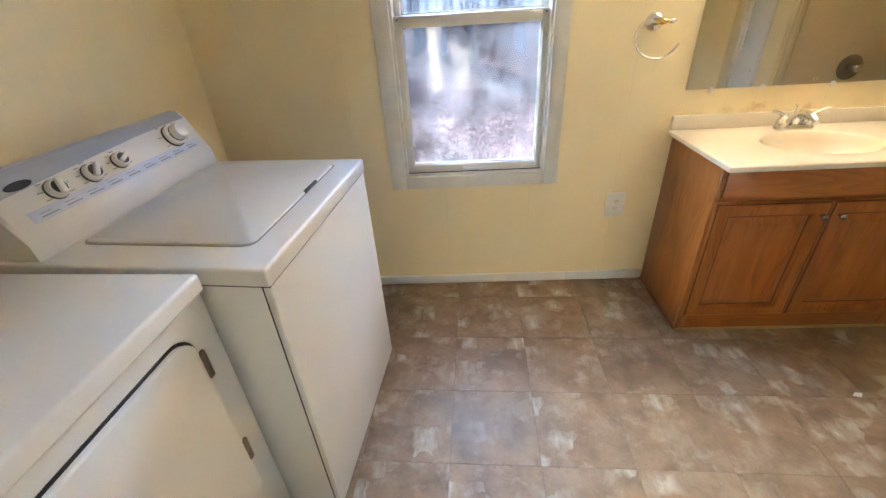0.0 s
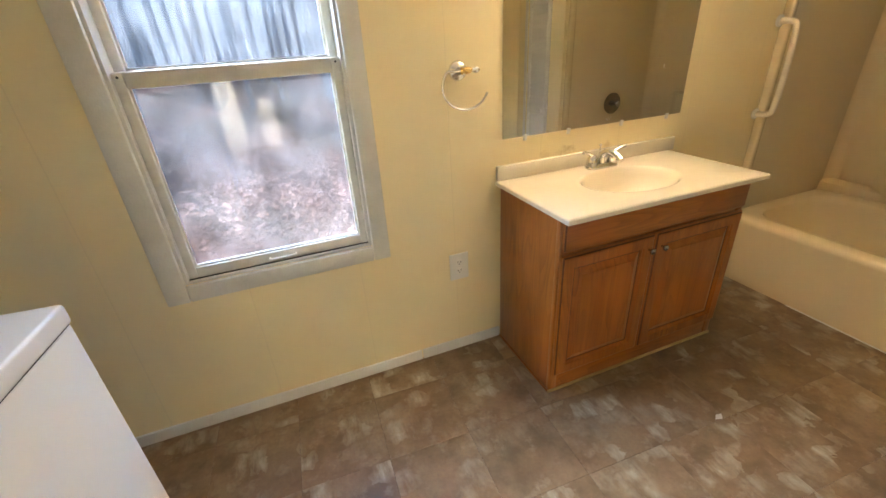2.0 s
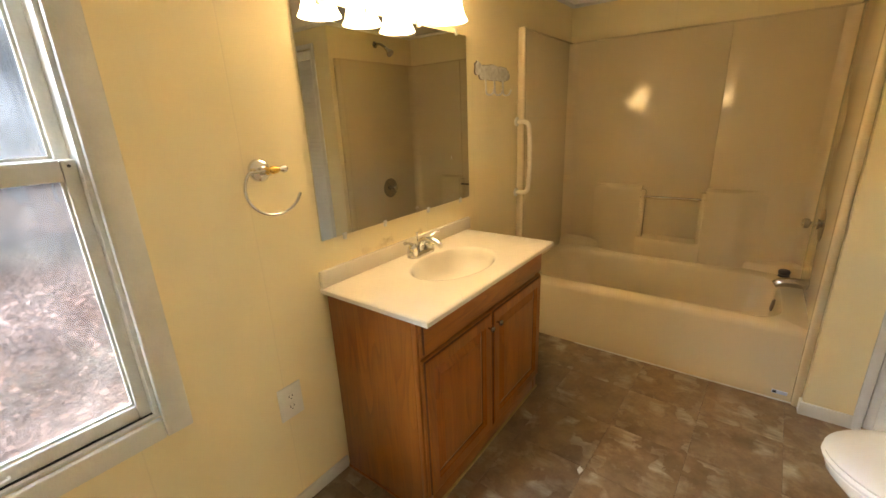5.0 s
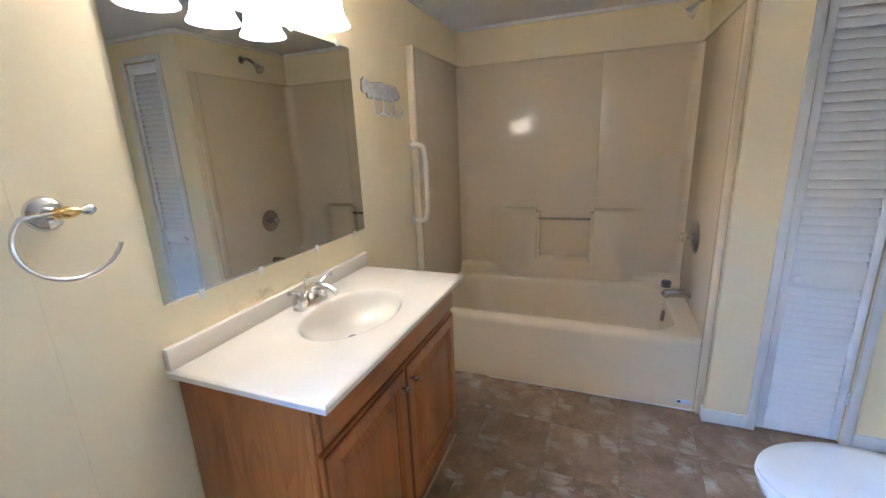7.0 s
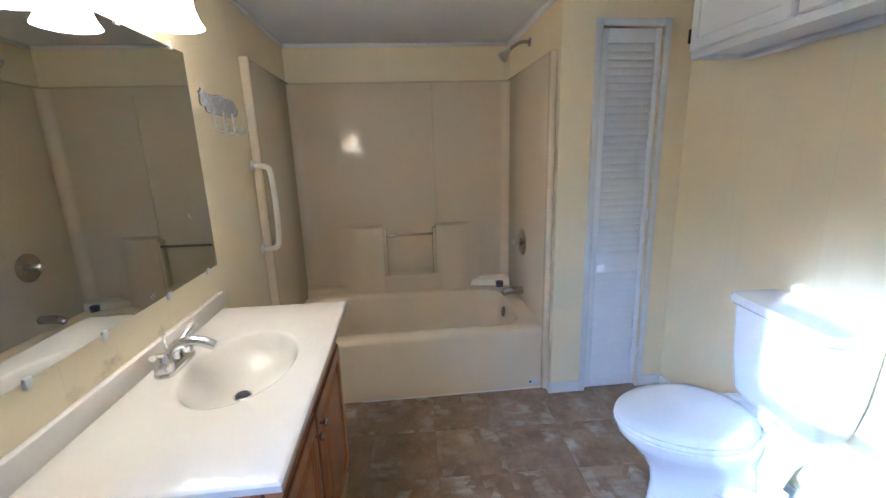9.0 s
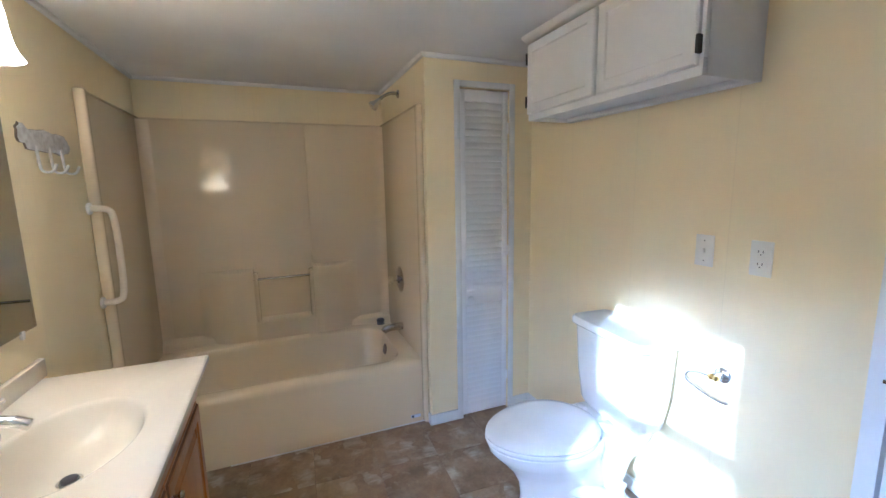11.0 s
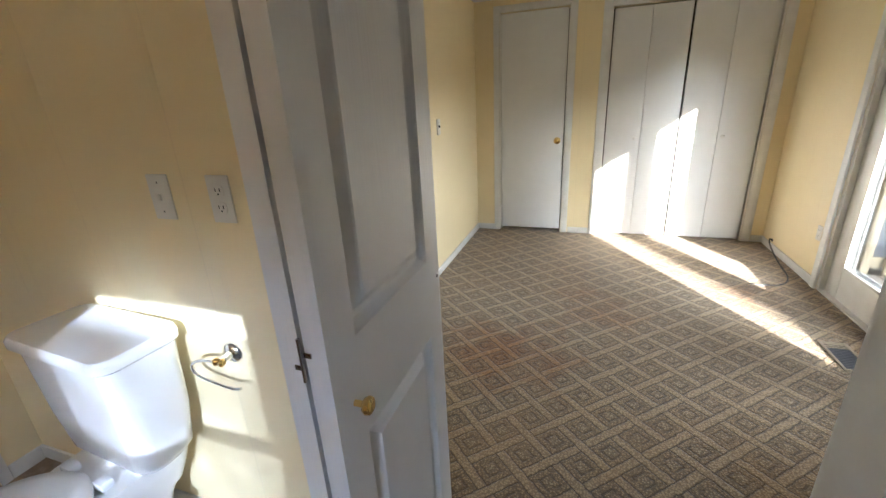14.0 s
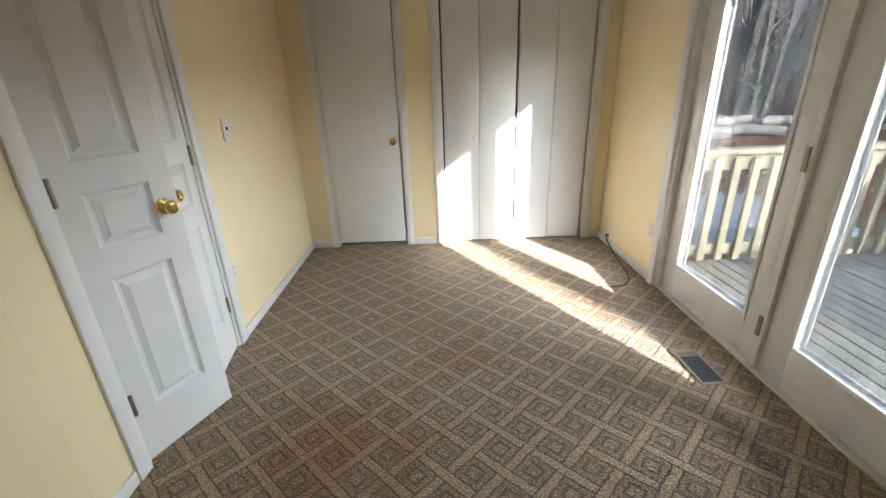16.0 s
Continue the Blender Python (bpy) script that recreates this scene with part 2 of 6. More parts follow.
def carpet():
    """Cut-and-loop carpet: pale ribbed bands in a diamond lattice, nested squares between, brown stains."""
    m, t, p = nodes_of("lattice_carpet")
    v = position(t)
    sep = node(t, "SeparateXYZ", Vector=v)
    wob = mathn(t, "MULTIPLY", mathn(t, "SUBTRACT", noisen(t, v, 30, 2), 0.5), 0.10)
    px, py = mathn(t, "DIVIDE", sep.outputs[0], CARPET_A), mathn(t, "DIVIDE", sep.outputs[1], CARPET_B)
    cu = mathn(t, "ADD", mathn(t, "ADD", mathn(t, "ADD", px, py), 20.948), wob)
    cv = mathn(t, "ADD", mathn(t, "ADD", mathn(t, "SUBTRACT", px, py), 20.252), wob)
    du = mathn(t, "MULTIPLY", mathn(t, "ABSOLUTE", mathn(t, "SUBTRACT", mathn(t, "FRACT", cu), 0.5)), 2.0)
    dv = mathn(t, "MULTIPLY", mathn(t, "ABSOLUTE", mathn(t, "SUBTRACT", mathn(t, "FRACT", cv), 0.5)), 2.0)
    far = mathn(t, "MAXIMUM", du, dv)
    band = ramp(t, far, 0.77, 0.83)
    nu, nv = mathn(t, "FLOOR", mathn(t, "ADD", cu, 0.5)), mathn(t, "FLOOR", mathn(t, "ADD", cv, 0.5))
    over = mathn(t, "GREATER_THAN", mathn(t, "FRACT", mathn(t, "MULTIPLY", mathn(t, "ADD", nu, nv), 0.5)), 0.25)
    lu = mathn(t, "SUBTRACT", 1.0, ramp(t, mathn(t, "ABSOLUTE", mathn(t, "SUBTRACT", du, 0.73)), 0.02, 0.055))
    lv = mathn(t, "SUBTRACT", 1.0, ramp(t, mathn(t, "ABSOLUTE", mathn(t, "SUBTRACT", dv, 0.73)), 0.02, 0.055))
    lu = mathn(t, "MULTIPLY", lu, mathn(t, "MAXIMUM", over, mathn(t, "LESS_THAN", dv, 0.74)))
    lv = mathn(t, "MULTIPLY", lv, mathn(t, "MAXIMUM", mathn(t, "SUBTRACT", 1.0, over), mathn(t, "LESS_THAN", du, 0.74)))
    line = mathn(t, "MAXIMUM", lu, lv)
    ring = mathn(t, "SUBTRACT", 1.0, ramp(t, mathn(t, "ABSOLUTE", mathn(t, "SUBTRACT", far, 0.36)), 0.04, 0.09))
    ring = mathn(t, "MULTIPLY", ring, ramp(t, noisen(t, v, 22, 2), 0.30, 0.50))
    core = ramp(t, far, 0.24, 0.16)
    loops = node(t, "TexVoronoi", Vector=v, Scale=120.0).outputs[0]
    fib = noisen(t, v, 420, 2)
    col = mixc(t, band, rgb((0.390, 0.266, 0.145)), rgb((0.48, 0.345, 0.200)))
    col = mixc(t, mathn(t, "MULTIPLY", core, 0.9), col, rgb((0.45, 0.34, 0.21)))
    col = mixc(t, mathn(t, "MULTIPLY", mathn(t, "MAXIMUM", line, mathn(t, "MULTIPLY", ring, 0.9)), 0.95), col, rgb((0.045, 0.030, 0.017)))
    # dark between the loops: their small shadows put into the colour
    col = mixc(t, mathn(t, "MULTIPLY", ramp(t, loops, 0.22, 0.60), mathn(t, "SUBTRACT", 0.85, mathn(t, "MULTIPLY", band, 0.25))), col, rgb((0.105, 0.072, 0.038)))
    mott = noisen(t, v, 85, 3)
    col = mixc(t, mathn(t, "MULTIPLY", ramp(t, mott, 0.45, 0.75), 0.35), col, rgb((0.14, 0.105, 0.08)))
    patch = ramp(t, noisen(t, v, 1.6, 4), 0.52, 0.72)
    col = mixc(t, mathn(t, "MULTIPLY", patch, 0.28), col, rgb((0.24, 0.13, 0.05)))
    for sx, sy, r, k in ((1.05, -0.75, 0.40, 0.85), (0.55, -1.35, 0.32, 0.55), (-0.35, -1.75, 0.24, 0.6)):
        d = node(t, "VectorMath", i0=v, i1=(sx, sy, 0.01))
        d.operation = "DISTANCE"
        edge = mathn(t, "ADD", d.outputs["Value"], mathn(t, "MULTIPLY", mathn(t, "SUBTRACT", noisen(t, v, 6, 5), 0.5), 0.9))
        col = mixc(t, mathn(t, "MULTIPLY", ramp(t, edge, r, r * 0.2), k), col, rgb((0.82, 0.50, 0.24)), "MULTIPLY")
    t.links.new(col, p.inputs["Base Color"])
    p.inputs["Roughness"].default_value = 0.95
    p.inputs["Sheen Weight"].default_value = 0.2
    h = mathn(t, "ADD", mathn(t, "MULTIPLY", band, 0.8), mathn(t, "SUBTRACT", mathn(t, "MULTIPLY", fib, 0.5), mathn(t, "MULTIPLY", loops, 1.3)))
    h = mathn(t, "SUBTRACT", h, mathn(t, "MULTIPLY", mathn(t, "MAXIMUM", line, ring), 0.9))
    bumped(t, p, h, 0.8, 0.004)
    return m


def sheen(t):
    """How much a pane reflects: a little straight on, more at a slant."""
    lw = node(t, "LayerWeight", Blend=0.5)
    return mathn(t, "ADD", mathn(t, "MULTIPLY", mathn(t, "POWER", lw.outputs["Facing"], 5.0), 0.45), 0.03)


def dimmed_glass(name):
    m, t, p = nodes_of(name)
    # glass darkened in colour so the outdoors seen through it reads dimmer
    tr = node(t, "BsdfTransparent", Color=(0.41, 0.425, 0.435, 1))
    gl = node(t, "BsdfGlossy", Roughness=0.02)
    fr = sheen(t)
    # pale veil painted on: smears, plus the pane's veil of reflection
    veil = node(t, "BsdfDiffuse", Color=(0.7, 0.75, 0.8, 1))
    v = position(t)
    smear = mathn(t, "MULTIPLY", ramp(t, noisen(t, stretched(t, v, (3, 3, 1.2)), 2.0, 5), 0.35, 0.8), 0.22)
    a = node(t, "MixShader", Fac=smear, i1=tr.outputs[0], i2=veil.outputs[0])
    b = node(t, "MixShader", Fac=fr, i1=a.outputs[0], i2=gl.outputs[0])
    t.links.new(b.outputs[0], t.nodes["Material Output"].inputs[0])
    return m


def fogged_glass(name, drips):
    """Old pane clouded by damp: wiped swirls, droplets, and runs of water where the pane drips."""
    m, t, p = nodes_of(name)
    v = position(t)
    # uneven clearness, set to break up the sun's patch on the wall
    patchy = ramp(t, noisen(t, v, 7.0, 4, 0.6), 0.32, 0.72)
    clear = mathn(t, "MULTIPLY_ADD", patchy, 0.55, 0.55)
    cloud = ramp(t, noisen(t, v, 4.5, 5, 0.6), 0.30, 0.72)
    grain = ramp(t, noisen(t, v, 75, 3), 0.42, 0.68)
    film_color = node(t, "BsdfTranslucent", Color=(0.70, 0.80, 0.95, 1))
    df = node(t, "BsdfDiffuse", Color=(0.50, 0.57, 0.70, 1))
    film = node(t, "AddShader", i0=film_color.outputs[0], i1=df.outputs[0])
    if drips:
        runs = ramp(t, noisen(t, stretched(t, v, (48, 48, 2.2)), 1.0, 3), 0.44, 0.60)
        fac = mathn(t, "ADD", mathn(t, "MULTIPLY", cloud, 0.012), mathn(t, "MULTIPLY", mathn(t, "SUBTRACT", 1.0, runs), 0.012))
        # clearer strip under the window's head, added to pass a bright sun stripe
        clear = mathn(t, "MAXIMUM", clear, mathn(t, "MULTIPLY", ramp(t, node(t, "SeparateXYZ", Vector=v).outputs[2], 1.645, 1.675), 1.75))
    else:
        fac = mathn(t, "ADD", mathn(t, "MULTIPLY", cloud, 0.012), mathn(t, "MULTIPLY", grain, 0.004))
    # tint darkened and blued to dim the outdoors and the incoming sun
    tint = mixc(t, 1.0, rgb((0.38, 0.43, 0.52)), clear, "MULTIPLY")
    tr = node(t, "BsdfTransparent", Color=tint)
    wet = node(t, "BsdfRefraction", Color=(0.40, 0.47, 0.58, 1), Roughness=0.22, IOR=1.10)
    damp = node(t, "MixShader", Fac=mathn(t, "MULTIPLY_ADD", cloud, 0.24, 0.05), i1=tr.outputs[0], i2=wet.outputs[0])
    a = node(t, "MixShader", Fac=fac, i1=damp.outputs[0], i2=film.outputs[0])
    gl = node(t, "BsdfGlossy", Roughness=0.05)
    b = node(t, "MixShader", Fac=sheen(t), i1=a.outputs[0], i2=gl.outputs[0])
    t.links.new(b.outputs[0], t.nodes["Material Output"].inputs[0])
    return m


def mirror_glass():
    m, t, p = nodes_of("silvered_glass")
    p.inputs["Metallic"].default_value = 1.0
    p.inputs["Base Color"].default_value = (0.68, 0.69, 0.66, 1)
    p.inputs["Roughness"].default_value = 0.012
    return m


def shade_glass():
    m, t, p = nodes_of("frosted_shade_with_glow")
    tl = node(t, "BsdfTranslucent", Color=(0.55, 0.48, 0.37, 1))
    df = node(t, "BsdfDiffuse", Color=(0.75, 0.66, 0.52, 1))
    a = node(t, "MixShader", Fac=0.18, i1=tl.outputs[0], i2=df.outputs[0])
    gl = node(t, "BsdfGlossy", Roughness=0.25)
    b = node(t, "MixShader", Fac=0.06, i1=a.outputs[0], i2=gl.outputs[0])
    # glow added to the glass itself, for bulb light it would pass on
    lit = node(t, "Emission", Color=(1.0, 0.85, 0.66, 1), Strength=0.22)
    c = node(t, "AddShader", i0=b.outputs[0], i1=lit.outputs[0])
    t.links.new(c.outputs[0], t.nodes["Material Output"].inputs[0])
    return m


def bulb_glow():
    m, t, p = nodes_of("lit_bulb")
    p.inputs["Base Color"].default_value = (1, 0.9, 0.75, 1)
    p.inputs["Emission Color"].default_value = (1.0, 0.90, 0.75, 1)
    p.inputs["Emission Strength"].default_value = 1.5
    return m


def leaf_ground():
    """Fallen leaves over bare earth and thin grass."""
    m, t, p = nodes_of("leaf_litter")
    v = position(t)
    a = noisen(t, v, 0.5, 5)
    b = node(t, "TexVoronoi", Vector=v, Scale=14.0)
    c = noisen(t, v, 22, 4)
    col = mixc(t, ramp(t, a, 0.42, 0.6), rgb((0.13, 0.055, 0.036)), rgb((0.075, 0.062, 0.036)))
    col = mixc(t, ramp(t, c, 0.45, 0.65), col, rgb((0.21, 0.092, 0.062)))
    col = mixc(t, mathn(t, "MULTIPLY", ramp(t, b.outputs[0], 0.2, 0.6), 0.5), col, rgb((0.06, 0.04, 0.03)))
    t.links.new(col, p.inputs["Base Color"])
    p.inputs["Roughness"].default_value = 1.0
    p.inputs["Specular IOR Level"].default_value = 0.05
    bumped(t, p, mathn(t, "ADD", c, b.outputs[0]), 1.0, 0.05)
    return m


def far_woods_paint():
    """Hazy bare woods seen from afar: upright streaks of grey and brown."""
    m, t, p = nodes_of("distant_woods")
    v = position(t)
    a = noisen(t, stretched(t, v, (1.6, 1.6, 0.10)), 1.0, 6, 0.7)
    b = noisen(t, v, 0.12, 4)
    col = mixc(t, ramp(t, a, 0.35, 0.65), rgb((0.06, 0.055, 0.052)), rgb((0.13, 0.122, 0.118)))
    col = mixc(t, mathn(t, "MULTIPLY", ramp(t, b, 0.45, 0.7), 0.5), col, rgb((0.09, 0.085, 0.08)))
    t.links.new(col, p.inputs["Base Color"])
    p.inputs["Roughness"].default_value = 1.0
    return m


MFAR = far_woods_paint()
CARPET_A, CARPET_B = 0.215, 0.204
MCARPET, MGLASS, MFOG, MDRIP = carpet(), dimmed_glass("dimmed_door_glass"), fogged_glass("fogged_pane", False), fogged_glass("dripping_pane", True)
MMIRROR, MSHADE, MBULB, MLEAF = mirror_glass(), shade_glass(), bulb_glow(), leaf_ground()
MDRYLEAF = surface("dry_leaf", (0.34, 0.175, 0.115), (0.20, 0.085, 0.055), 0.85, scale=9)


# ---- builders ----
def box(bm, lo, hi, bevel=0.0, seg=2):
    """A box from corner to corner, its edges rounded."""
    lo, hi = Vector([min(a, b) for a, b in zip(lo, hi)]), Vector([max(a, b) for a, b in zip(lo, hi)])
    made = bmesh.ops.create_cube(bm, size=1.0, matrix=Matrix.Translation((lo + hi) / 2) @ Matrix.Diagonal((*(hi - lo), 1)))["verts"]
    if bevel:
        edges = list({e for v in made for e in v.link_edges})
        bmesh.ops.bevel(bm, geom=edges, offset=min(bevel, min(hi - lo) * 0.45), segments=seg, affect="EDGES", profile=0.5)
    return bm


def boxed(lo, hi, bevel=0.0, seg=2):
    return box(bmesh.new(), lo, hi, bevel, seg)


def loft(bm, rings, caps=True):
    rows = [[bm.verts.new(p) for p in r] for r in rings]
    n = len(rows[0])
    for a, b in zip(rows, rows[1:]):
        for i in range(n):
            bm.faces.new((a[i], a[(i + 1) % n], b[(i + 1) % n], b[i]))
    if caps:
        bm.faces.new(rows[0][::-1])
        bm.faces.new(rows[-1])
    bmesh.ops.recalc_face_normals(bm, faces=bm.faces)
    return bm


def lathe(bm, profile, m=None, seg=24, caps=True):
    """Turns (radius, height) pairs about z, then places them by m."""
    m = m or Matrix()
    rings = [[m @ Vector((r * math.cos(2 * math.pi * i / seg), r * math.sin(2 * math.pi * i / seg), z)) for i in range(seg)] for r, z in profile]
    return loft(bm, rings, caps)


def tube(bm, pts, r, seg=10, smooth=0):
    """A round bar along points; smooth rounds the corners that many times."""
    pts = [Vector(p) for p in pts]
    for _ in range(smooth):
        out = [pts[0]]
        for a, b in zip(pts, pts[1:]):
            out += [a.lerp(b, 0.25), a.lerp(b, 0.75)]
        pts = out + [pts[-1]]
    rings, up = [], None
    for i, q in enumerate(pts):
        d = (pts[min(i + 1, len(pts) - 1)] - pts[max(i - 1, 0)]).normalized()
        if up is None:
            up = d.orthogonal().normalized()
        up = (up - d * up.dot(d)).normalized()
        side = d.cross(up)
        rr = r[i] if isinstance(r, list) else r
        rings.append([q + (up * math.cos(2 * math.pi * k / seg) + side * math.sin(2 * math.pi * k / seg)) * rr for k in range(seg)])
    return loft(bm, rings)


def rrect(x0, y0, x1, y1, r, z, n=6):
    """A rounded rectangle of 4 * (n + 1) points at height z."""
    r = min(r, (x1 - x0) / 2.01, (y1 - y0) / 2.01)
    out = []
    for cx, cy, a0 in ((x1 - r, y1 - r, 0), (x0 + r, y1 - r, 90), (x0 + r, y0 + r, 180), (x1 - r, y0 + r, 270)):
        for i in range(n + 1):
            a = radians(a0 + 90 * i / n)
            out.append(Vector((cx + r * math.cos(a), cy + r * math.sin(a), z)))
    return out


def axis_to(d):
    """Turns z onto the direction d."""
    return Vector(d).to_track_quat("Z", "Y").to_matrix().to_4x4()


def mesh_of(name, bm, mat, angle=35):
    me = bpy.data.meshes.new(name)
    bm.to_mesh(me)
    bm.free()
    for f in me.polygons:
        f.use_smooth = True
    me.set_sharp_from_angle(angle=radians(angle))
    me.materials.append(mat)
    return me


def part(name, bm, mat, parent, label="", angle=40):
    """One mesh under a thing or under a part; its shape is given in the thing's own axes."""
    ob = new(name, mesh_of(name, bm, mat, angle))
    ob.parent = parent
    return tagged(ob, label)


def thing(name, m, label, category, group=""):
    ob = new(name)
    ob.empty_display_size = 0.1
    ob.matrix_world = m
    return tagged(ob, label, category, group)


def single(name, bm, mat, label, category, group=""):
    return tagged(new(name, mesh_of(name, bm, mat)), label, category, group)


def setting(name, bm, mat, label="", category=""):
    return tagged(new(name, mesh_of(name, bm, mat)), label, category or name.split("_")[0], kind="structure")


# ---- the plan ----
N, S, W, CX, E = 2.64, 0.478, -0.67, 2.758, 3.70
ALC = 1.135
BS, BE, BW, BN = -3.003, 1.753, -0.85, 0.33
HB, HR = 2.06, 2.195
DJ0, DJ1 = 0.165, 1.075
TOPZ = 2.45


def wall_x(name, x0, x1, y0, y1, mat, holes=(), top=TOPZ, label=""):
    """A wall along x between y0 and y1, with openings (x0, x1, z0, z1)."""
    bm, at = bmesh.new(), x0
    for a, b, z0, z1 in sorted(holes):
        box(bm, (at, y0, -0.02), (a, y1, top))
        if z0 > 0:
            box(bm, (a, y0, -0.02), (b, y1, z0))
        box(bm, (a, y0, z1), (b, y1, top))
        at = b
    box(bm, (at, y0, -0.02), (x1, y1, top))
    return setting(name, bm, mat, label, "wall")


def wall_y(name, y0, y1, x0, x1, mat, holes=(), top=TOPZ, label=""):
    bm, at = bmesh.new(), y0
    for a, b, z0, z1 in sorted(holes):
        box(bm, (x0, at, -0.02), (x1, a, top))
        if z0 > 0:
            box(bm, (x0, a, -0.02), (x1, b, z0))
        box(bm, (x0, a, z1), (x1, b, top))
        at = b
    box(bm, (x0, at, -0.02), (x1, y1, top))
    return setting(name, bm, mat, label, "wall")


WIN = (0.176, 0.825, 0.63, 1.80)
wall_north = wall_x("wall_north", W - 0.12, E + 0.12, N, N + 0.12, MX, [WIN], label="pale yellow painted panel wall with a window")
wall_x("wall_bath_south", BW - 0.14, DJ0 - 0.02, BN, S, MX, label="pale yellow painted panel wall")
wall_x("wall_bath_toilet", DJ1 + 0.02, CX + 0.1, BN, S, MX, label="pale yellow painted panel wall behind the toilet")
setting("wall_over_doorway", boxed((DJ0 - 0.02, BN, 2.03), (DJ1 + 0.02, S, TOPZ)), MX, "yellow painted wall above the doorway", "wall")
wall_y("wall_bath_west", S, N, W - 0.12, W, MY, label="pale yellow painted wall behind the washer")
wall_y("wall_closet_front", S, ALC, CX, CX + 0.08, MY, [(0.632, 0.938, 0, 1.905)], label="pale yellow wall with a narrow louvered door")
wall_x("wall_tub_end", CX + 0.08, E, ALC - 0.10, ALC, MX, label="pale yellow wall at the tap end of the tub")
wall_y("wall_tub_back", S, N, E, E + 0.12, MY, label="pale yellow wall above the tub surround")
wall_x("wall_closet_south", CX + 0.08, E, S - 0.1, S, MX)
FR = (-2.0, -0.19, 0, 2.045)
wall_y("wall_bed_west", BS - 0.12, BN, BW - 0.14, BW, MY, [FR], label="yellow painted wall with glazed double doors")
BD, BF = (0.888, 1.512, 0, 2.05), (-0.68, 0.549, 0, 2.0)
wall_x("wall_bed_south", BW, BE, BS - 0.12, BS, MX, [BF, BD], label="yellow painted wall with a closet and a door")
DD = (-1.487, -0.68, 0, 2.045)
wall_y("wall_bed_east", BS - 0.12, BN, BE, BE + 0.11, MY, [DD], label="yellow painted panel wall with double doors")
setting("ceiling_bath", boxed((W, S, HB), (E, N, HB + 0.08)), MCEIL, "off-white textured bathroom ceiling", "ceiling")
setting("ceiling_bedroom", boxed((BW, BS, HR), (BE, BN, HR + 0.08)), MCEIL, "off-white textured bedroom ceiling", "ceiling")
setting("roof", boxed((-1.38, -3.6, TOPZ), (4.2, 2.95, TOPZ + 0.12)), MSIDING, "plain flat roof over the rooms", "roof")
# unseen board, placed to cut the sun's patch through the patio doors
setting("eave_board", boxed((-1.40, -3.6, 2.015), (-1.375, 2.95, TOPZ + 0.1)), MTRIM, "white roof-edge board, out of view, placed to cut the sun", "trim")
# closed spaces behind the doors, their dark colour standing in for unlit gloom
bm = bmesh.new()
box(bm, (BW, BS - 0.80, -0.02), (BE, BS - 0.72, TOPZ))
box(bm, (0.66, BS - 0.72, -0.02), (0.74, BS - 0.12, TOPZ))
box(bm, (BW - 0.1, BS - 0.8, -0.02), (BW, BS - 0.12, TOPZ))
box(bm, (BE, BS - 0.8, -0.02), (BE + 0.1, BS - 0.12, TOPZ))
box(bm, (BW, BS - 0.72, 2.2), (BE, BS - 0.12, 2.28))
setting("wall_closet_inner", bm, MUNLIT, "plain inner closet walls, coloured dark as if unlit", "wall")
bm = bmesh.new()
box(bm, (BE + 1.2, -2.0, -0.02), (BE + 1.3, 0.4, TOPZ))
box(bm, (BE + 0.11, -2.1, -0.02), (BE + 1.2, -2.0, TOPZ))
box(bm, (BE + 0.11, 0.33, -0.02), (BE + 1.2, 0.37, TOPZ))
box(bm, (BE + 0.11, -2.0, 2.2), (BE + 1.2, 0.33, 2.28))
setting("wall_hall", bm, MUNLIT, "plain walls beyond the double doors, coloured dark as if unlit", "wall")

# ---- floors ----
bm = boxed((BW, BS - 0.72, -0.06), (BE + 1.2, 0.40, 0.004))
setting("floor_bedroom", bm, MCARPET, "beige and brown lattice-patterned carpet with stains", "carpet")
floor_bath = setting("floor_bath", boxed((W, 0.40, -0.06), (E, N, -0.0025)), MGROUT, "dark joints under brown vinyl tiles", "floor")
single("threshold", boxed((DJ0, 0.375, -0.001), (DJ1, 0.425, 0.010), 0.004), MTHRESH, "worn yellowish threshold strip between tile and carpet", "threshold")

# ---- mouldings ----
bm = bmesh.new()
for a, b in ((W, 0.98), (0.985, 1.385)):
    box(bm, (a, N - 0.011, 0.001), (b, N, 0.052), 0.003)
setting("baseboard_north", bm, MTRIM, "white painted baseboard with a butt joint", "baseboard")
bm = bmesh.new()
box(bm, (1.098, S, 0.001), (CX, S + 0.012, 0.065), 0.004)
setting("baseboard_toilet", bm, MTRIM, "white baseboard behind the toilet", "baseboard")
bm = bmesh.new()
box(bm, (CX - 0.012, 0.97, 0.001), (CX, ALC + 0.012, 0.065), 0.004)
box(bm, (CX - 0.012, S + 0.012, 0.001), (CX, 0.597, 0.065), 0.004)
box(bm, (CX - 0.012, ALC, 0.001), (2.80, ALC + 0.012, 0.065), 0.004)
setting("baseboard_closet", bm, MTRIM, "white baseboard beside the louvered door", "baseboard")
bm = bmesh.new()
box(bm, (BE - 0.011, BS, 0.001), (BE, -1.562, 0.062), 0.003)
box(bm, (BE - 0.011, -0.612, 0.001), (BE, BN, 0.062), 0.003)
box(bm, (1.572, BS, 0.001), (BE - 0.011, BS + 0.011, 0.062), 0.003)
box(bm, (0.626, BS, 0.001), (0.822, BS + 0.011, 0.062), 0.003)
box(bm, (BW, BS, 0.001), (-0.757, BS + 0.011, 0.062), 0.003)
box(bm, (BW, BS + 0.011, 0.001), (BW + 0.011, -2.065, 0.062), 0.003)
setting("baseboard_bedroom", bm, MTRIM, "white painted bedroom baseboard", "baseboard")
bm = bmesh.new()
